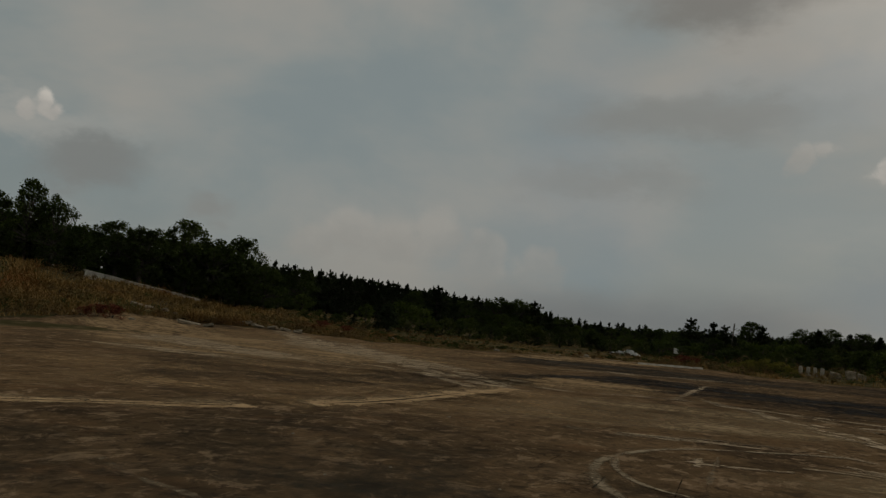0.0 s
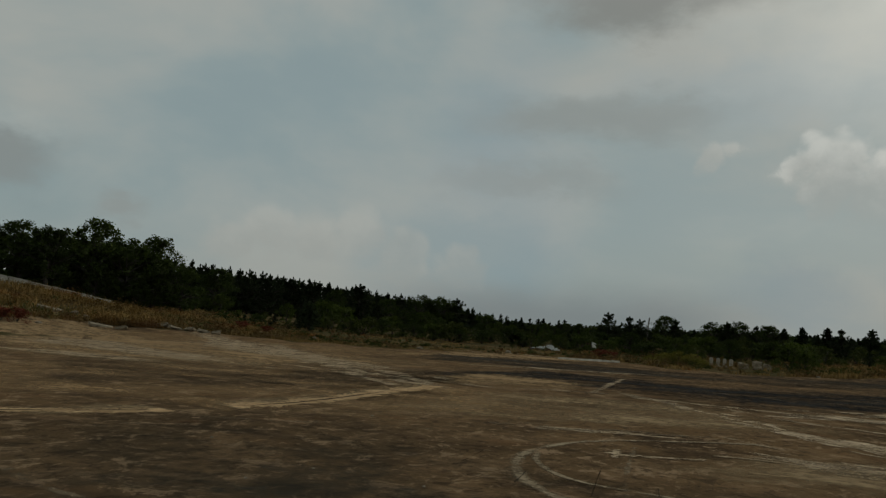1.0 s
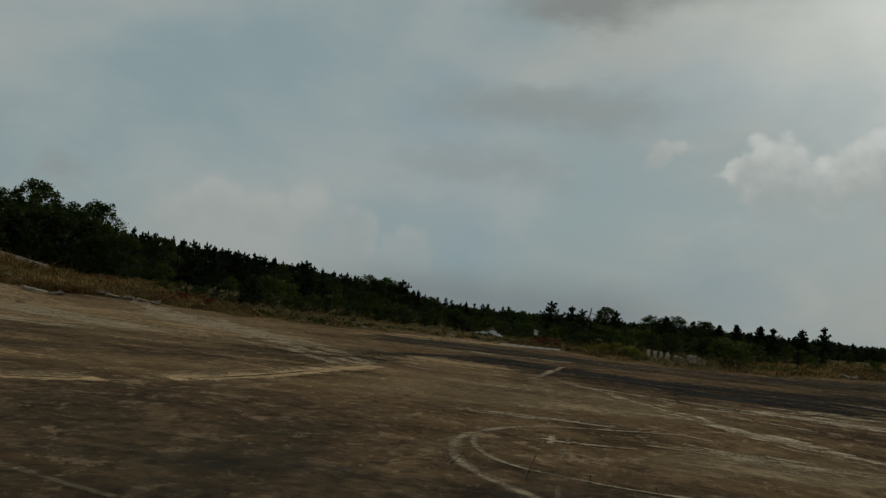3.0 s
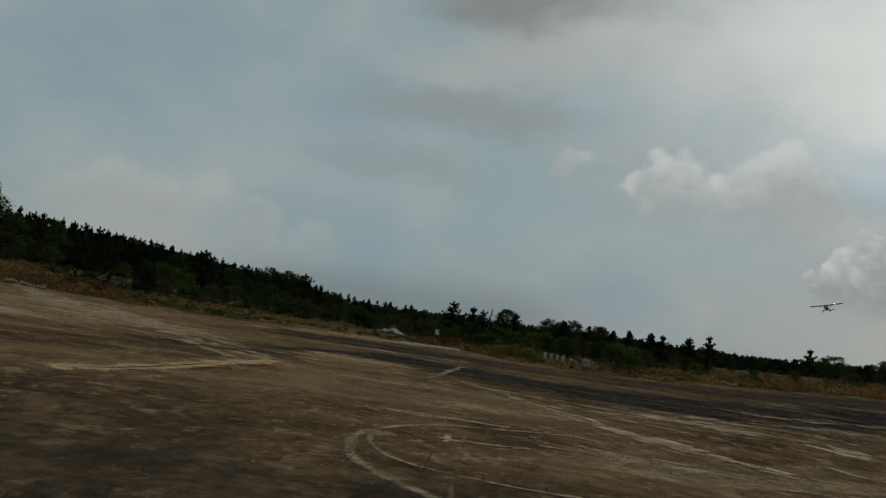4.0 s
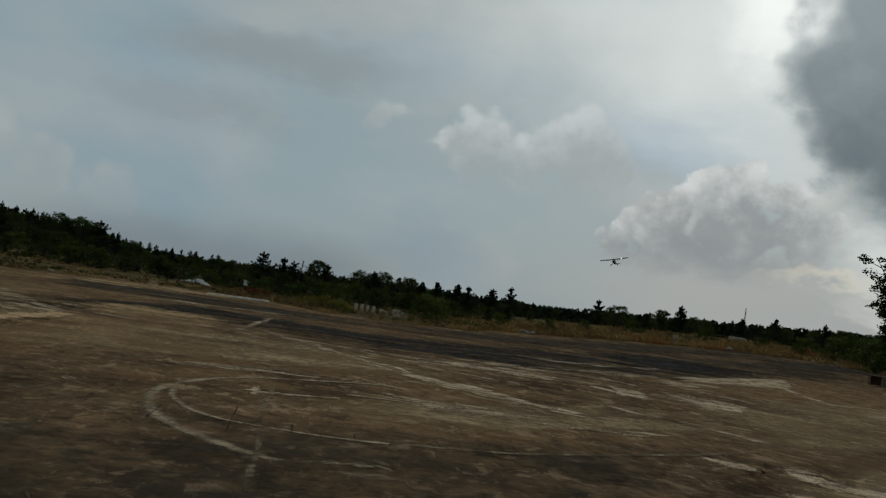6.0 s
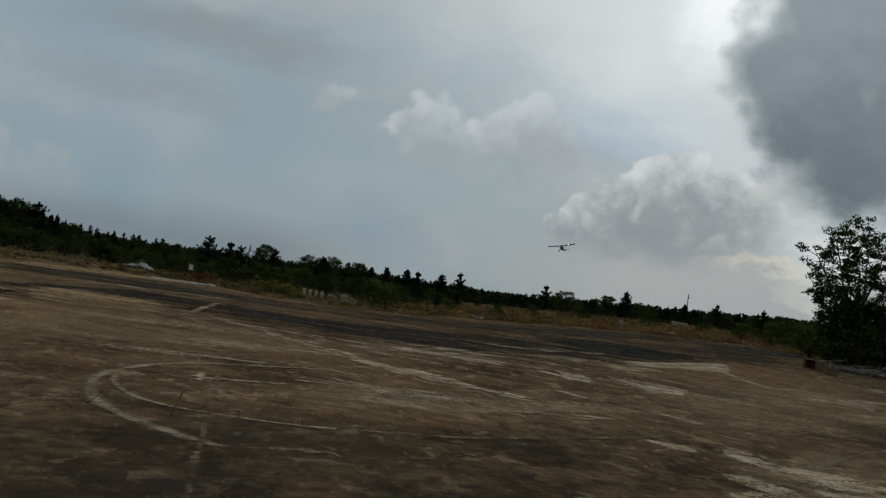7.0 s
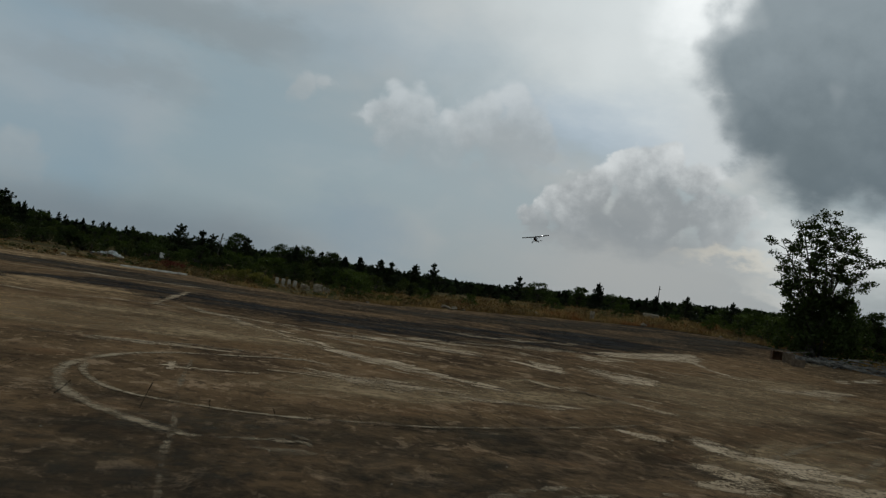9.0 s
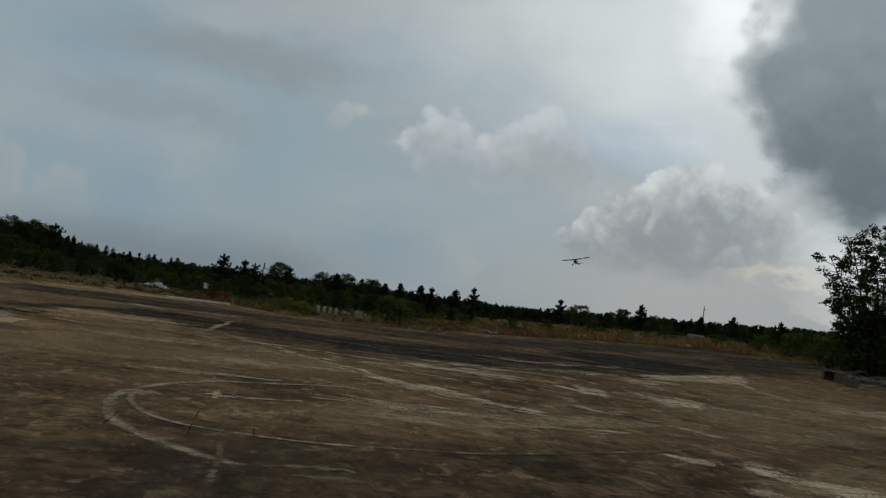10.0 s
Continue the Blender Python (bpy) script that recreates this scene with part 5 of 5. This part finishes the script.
low_wall()
for a, r, lean in ((1.55, 52.6, -6), (2.0, 52.2, 3), (2.42, 51.6, -3), (2.83, 51.0, 5)):
    bollard(a, r, lean)
for a, r, wide, high, tilt in ((3.6, 51.5, 0.6, 0.32, 8), (4.5, 51.2, 0.5, 0.46, -5), (5.1, 51.4, 0.5, 0.36, 9), (13.9, 52.6, 0.7, 0.22, 30), (14.5, 53.0, 0.5, 0.2, -30), (20.5, 60.5, 0.5, 0.2, 35), (-43.9, 48.6, 1.5, 0.20, 24), (-42.6, 48.2, 0.7, 0.22, -28), (-41.6, 47.6, 0.6, 0.22, 32), (-40.8, 45.2, 1.4, 0.14, 26), (-39.5, 45.0, 0.7, 0.14, -26), (-38.8, 48.2, 1.3, 0.20, 24), (-37.3, 47.6, 1.4, 0.20, -22), (-36.1, 46.6, 0.8, 0.20, 28), (-35.1, 46.2, 0.6, 0.22, -32), (-34.2, 45.9, 0.7, 0.18, 30), (-33.3, 45.7, 0.5, 0.20, -18)):
    broken_slab(a, r, wide, high, tilt, RUBBLE, "broken slab of pale concrete at the edge of the grass")
broken_slab(24.4, 66, 0.3, 0.6, 4, RUBBLE, "short pale concrete stump in the grass")
broken_slab(28.4, 78, 1.5, 0.6, 6, RUBBLE, "pale concrete block standing in the scrub")
for a, r, size in ((28.0, 64.5, 0.42), (-18.9, 47.5, 0.22), (15.2, 53.5, 0.2), (10.5, 48.2, 0.16), (-26.5, 50.5, 0.2), (33.2, 64, 0.22), (43.4, 52, 0.3), (-44.5, 44.2, 0.24), (-30.2, 51, 0.2), (8.2, 45.6, 0.15), (-2.0, 46.0, 0.14), (18.2, 57, 0.18), (-12.5, 50.5, 0.25)):
    stone(a, r, size)
for a, r, size in ((-25.9, 9.0, 0.03), (-18.0, 8.3, 0.025), (-33.0, 11.0, 0.035), (3.0, 7.2, 0.02), (12.0, 6.6, 0.02), (-22.0, 14.0, 0.04), (20.0, 8.0, 0.02), (-30.5, 8.4, 0.03), (31.0, 12.0, 0.03), (-12.0, 7.4, 0.02)):
    stone(a, r, size, RUBBLE, "small pale chip of concrete on the apron")
for i in range(7):
    a = -8.6 + 0.62 * i
    x, y, z = at_edge(a, 46.2 + 0.1 * i)
    bm = bmesh.new()
    block(bm, (0.5, 0.3, 0.15), (0, 0, 0), (0, 0, 0), 0.02, 0.03, random.Random(i))
    me = bpy.data.meshes.new("kerb_stone")
    bm.to_mesh(me)
    bm.free()
    me.materials.append(CHALK)
    kerb = tagged(new("kerb_stone", me), "whitewashed kerb stone at the edge of the apron", "kerb stone", "row of white kerb stones")
    kerb.matrix_world = pose(x, y, z + 0.02, 0, 0, -a + 3 * math.sin(i * 2.1))
rubbish_heap()
rag(-6.6, 63)
pole(28.7, 96, 2.35, 0.07, 0.05, "thin grey wooden pole above the scrub", ((0.93, 0.25),))
pole(-2.85, 98, 1.25, 0.11, 0.35, "leaning grey dead trunk above the scrub", ((0.75, -0.6), (0.85, 0.4), (0.66, 0.5)))
rusty_box()
crate(37.55, 49.0, (0.5, 0.5, 0.55), SCRAP, "brown rusted block beside the open box", 20)
crate(38.15, 47.2, (0.55, 0.5, 0.42), SCRAP, "brown concrete block on the apron", -12)
log_pile()
for a, r, h in ((-45.8, 44.0, 0.9), (-46.7, 44.2, 0.8), (-47.5, 44.0, 0.6)):
    x, y = polar(a, r)
    plant("bush", RED_BUSH, x, y, h, a * 7, "low russet bush at the edge of the apron", "bush", "russet bushes", 1.3)
for a, r, h in ((-31.5, 53, 0.7), (-29.8, 52, 0.6), (-6.0, 52, 0.7), (-5.2, 51.5, 0.6)):
    x, y = polar(a, r)
    plant("bush", RED_BUSH, x, y, h, a * 7, "low russet bush in the dry grass", "bush", "russet bushes", 1.5)
for a, r, h in ((-2.6, 51, 0.5), (-1.6, 50, 0.75), (-0.7, 49.5, 0.9), (0.2, 49.0, 0.8), (0.9, 49.2, 0.5), (6.6, 55, 1.7), (7.4, 54, 1.3), (15.5, 62, 1.0), (26.5, 76, 1.3), (30.0, 74, 1.0), (32.6, 73, 1.5), (34.6, 70, 2.0), (36.4, 66, 2.2), (21.5, 74, 1.2), (18.0, 70, 1.0), (12.0, 62, 1.0)):
    x, y = polar(a, r)
    plant("bush", YELLOW_BUSH if a < 1.5 else BUSHES[2], x, y, h, a * 9, "yellow-green bush in the dry grass", "bush", "bright bushes", 1.2)


# ---- the model aeroplane in the air ----
def wing_mesh(bm, span, chord, thick, taper=0.85, rise=0.0):
    """A wing with a rounded nose and thin tail, along x."""
    shape = [(0.5, 0.0), (0.42, 0.55), (0.2, 1.0), (-0.1, 0.8), (-0.5, 0.08), (-0.5, -0.02), (-0.1, -0.25), (0.25, -0.3), (0.44, -0.25)]
    rings = []
    for t in (-1.0, -0.97, -0.5, 0.0, 0.5, 0.97, 1.0):
        s = (1 - (1 - taper) * abs(t)) * (0.8 if abs(t) == 1.0 else 1.0)
        rings.append([bm.verts.new((t * span / 2, p * chord * s, q * thick * (0.5 if abs(t) == 1.0 else 1) + abs(t) * rise)) for p, q in shape])
    for a, b in zip(rings, rings[1:]):
        for i in range(len(shape)):
            j = (i + 1) % len(shape)
            bm.faces.new((a[i], b[i], b[j], a[j]))
    bm.faces.new(rings[0])
    bm.faces.new(rings[-1][::-1])
    bmesh.ops.recalc_face_normals(bm, faces=bm.faces[:])


def model_plane():
    """A high-wing model aeroplane; nose along its own -y, wing along x."""
    ob = new("model_aeroplane")
    tagged(ob, "radio-controlled high-wing model aeroplane in flight, dark wing", "model aeroplane")
    bm = bmesh.new()
    rows = ((-0.62, 0.05, 0.05, 0.0), (-0.58, 0.075, 0.08, 0.0), (-0.42, 0.09, 0.10, 0.01), (-0.25, 0.09, 0.13, 0.03), (0.1, 0.085, 0.12, 0.03), (0.35, 0.06, 0.08, 0.02), (0.85, 0.025, 0.035, 0.03))
    rings = []
    for yy, w, h, c in rows:
        rings.append([bm.verts.new((w * sx * k, yy, c + h * sz * m)) for sx, sz, k, m in ((1, 0, 1, 1), (1, 1, 0.85, 0.75), (0, 1, 1, 1), (-1, 1, 0.85, 0.75), (-1, 0, 1, 1), (-1, -1, 0.85, 0.75), (0, -1, 1, 1), (1, -1, 0.85, 0.75))])
    for a, b in zip(rings, rings[1:]):
        for i in range(8):
            bm.faces.new((a[i], a[(i + 1) % 8], b[(i + 1) % 8], b[i]))
    bm.faces.new(rings[0])
    bm.faces.new(rings[-1][::-1])
    bmesh.ops.recalc_face_normals(bm, faces=bm.faces[:])
    fuselage = part("fuselage", bm, FILM_RED, ob, "dull red and white body")
    bm = bmesh.new()
    block(bm, (0.15, 0.30, 0.09), (0, -0.22, 0.13), (14, 0, 0), 0.03)
    part("canopy", bm, CANOPY, fuselage, "smoked cabin window")
    bm = bmesh.new()
    wing_mesh(bm, 2.0, 0.32, 0.030, 0.92, 0.03)
    bmesh.ops.translate(bm, verts=bm.verts[:], vec=(0, -0.1, 0.185))
    wing = part("wing", bm, FILM_DARK, ob, "long black wing")
    bm = bmesh.new()
    bmesh.ops.create_uvsphere(bm, u_segments=10, v_segments=6, radius=0.028, matrix=Matrix.Translation((0.52, -0.27, 0.195)))
    part("landing_light", bm, LAMP, wing, "bright white landing light")
    for sx in (-1, 1):
        bm = bmesh.new()
        tube(bm, [(sx * 0.08, -0.12, -0.02), (sx * 0.42, -0.12, 0.18)], [0.010, 0.008], 6)
        part("wing_strut", bm, FILM_WHITE, ob)
        bm = bmesh.new()
        tube(bm, [(sx * 0.06, -0.22, -0.05), (sx * 0.18, -0.24, -0.19), (sx * 0.22, -0.24, -0.22)], [0.013, 0.012, 0.010], 6)
        leg = part("gear_leg", bm, STEEL, ob)
        bm = bmesh.new()
        bmesh.ops.create_cone(bm, cap_ends=True, segments=18, radius1=0.068, radius2=0.068, depth=0.05, matrix=Matrix.Translation((sx * 0.235, -0.24, -0.23)) @ Matrix.Rotation(radians(90), 4, "Y"))
        bmesh.ops.bevel(bm, geom=[e for e in bm.edges if len(e.link_faces) == 2 and e.calc_face_angle() > 1], offset=0.014, segments=2, affect="EDGES")
        part("wheel", bm, TYRE, leg, "black rubber wheel")
    bm = bmesh.new()
    wing_mesh(bm, 0.72, 0.20, 0.012, 0.85)
    bmesh.ops.translate(bm, verts=bm.verts[:], vec=(0, 0.78, 0.06))
    part("tailplane", bm, FILM_DARK, ob)
    bm = bmesh.new()
    side = [(0.62, 0.05), (0.72, 0.24), (0.80, 0.30), (0.90, 0.29), (0.93, 0.06)]
    near, far = [bm.verts.new((0.006, p, q)) for p, q in side], [bm.verts.new((-0.006, p, q)) for p, q in side]
    bm.faces.new(near)
    bm.faces.new(far[::-1])
    for i in range(5):
        bm.faces.new((near[i], far[i], far[(i + 1) % 5], near[(i + 1) % 5]))
    bmesh.ops.recalc_face_normals(bm, faces=bm.faces[:])
    part("fin", bm, FILM_WHITE, ob)
    bm = bmesh.new()
    bmesh.ops.create_cone(bm, cap_ends=True, segments=14, radius1=0.035, radius2=0.004, depth=0.07, matrix=Matrix.Translation((0, -0.66, 0.0)) @ Matrix.Rotation(radians(90), 4, "X"))
    part("spinner", bm, FILM_WHITE, ob)
    bm = bmesh.new()
    block(bm, (0.028, 0.010, 0.30), (0, -0.645, 0.0), (0, 35, 0), 0.004)
    part("propeller", bm, TYRE, ob)
    a, up, far = 19.6, 4.35, 58.0
    x, y = polar(a, far * math.cos(radians(up)))
    ob.matrix_world = pose(x, y, EYE + far * math.sin(radians(up)), 0, 0, -a) @ pose(0, 0, 0, 0, -13, -9) @ pose(0, 0, 0, -6, 0, 0)
    return ob


model_plane()
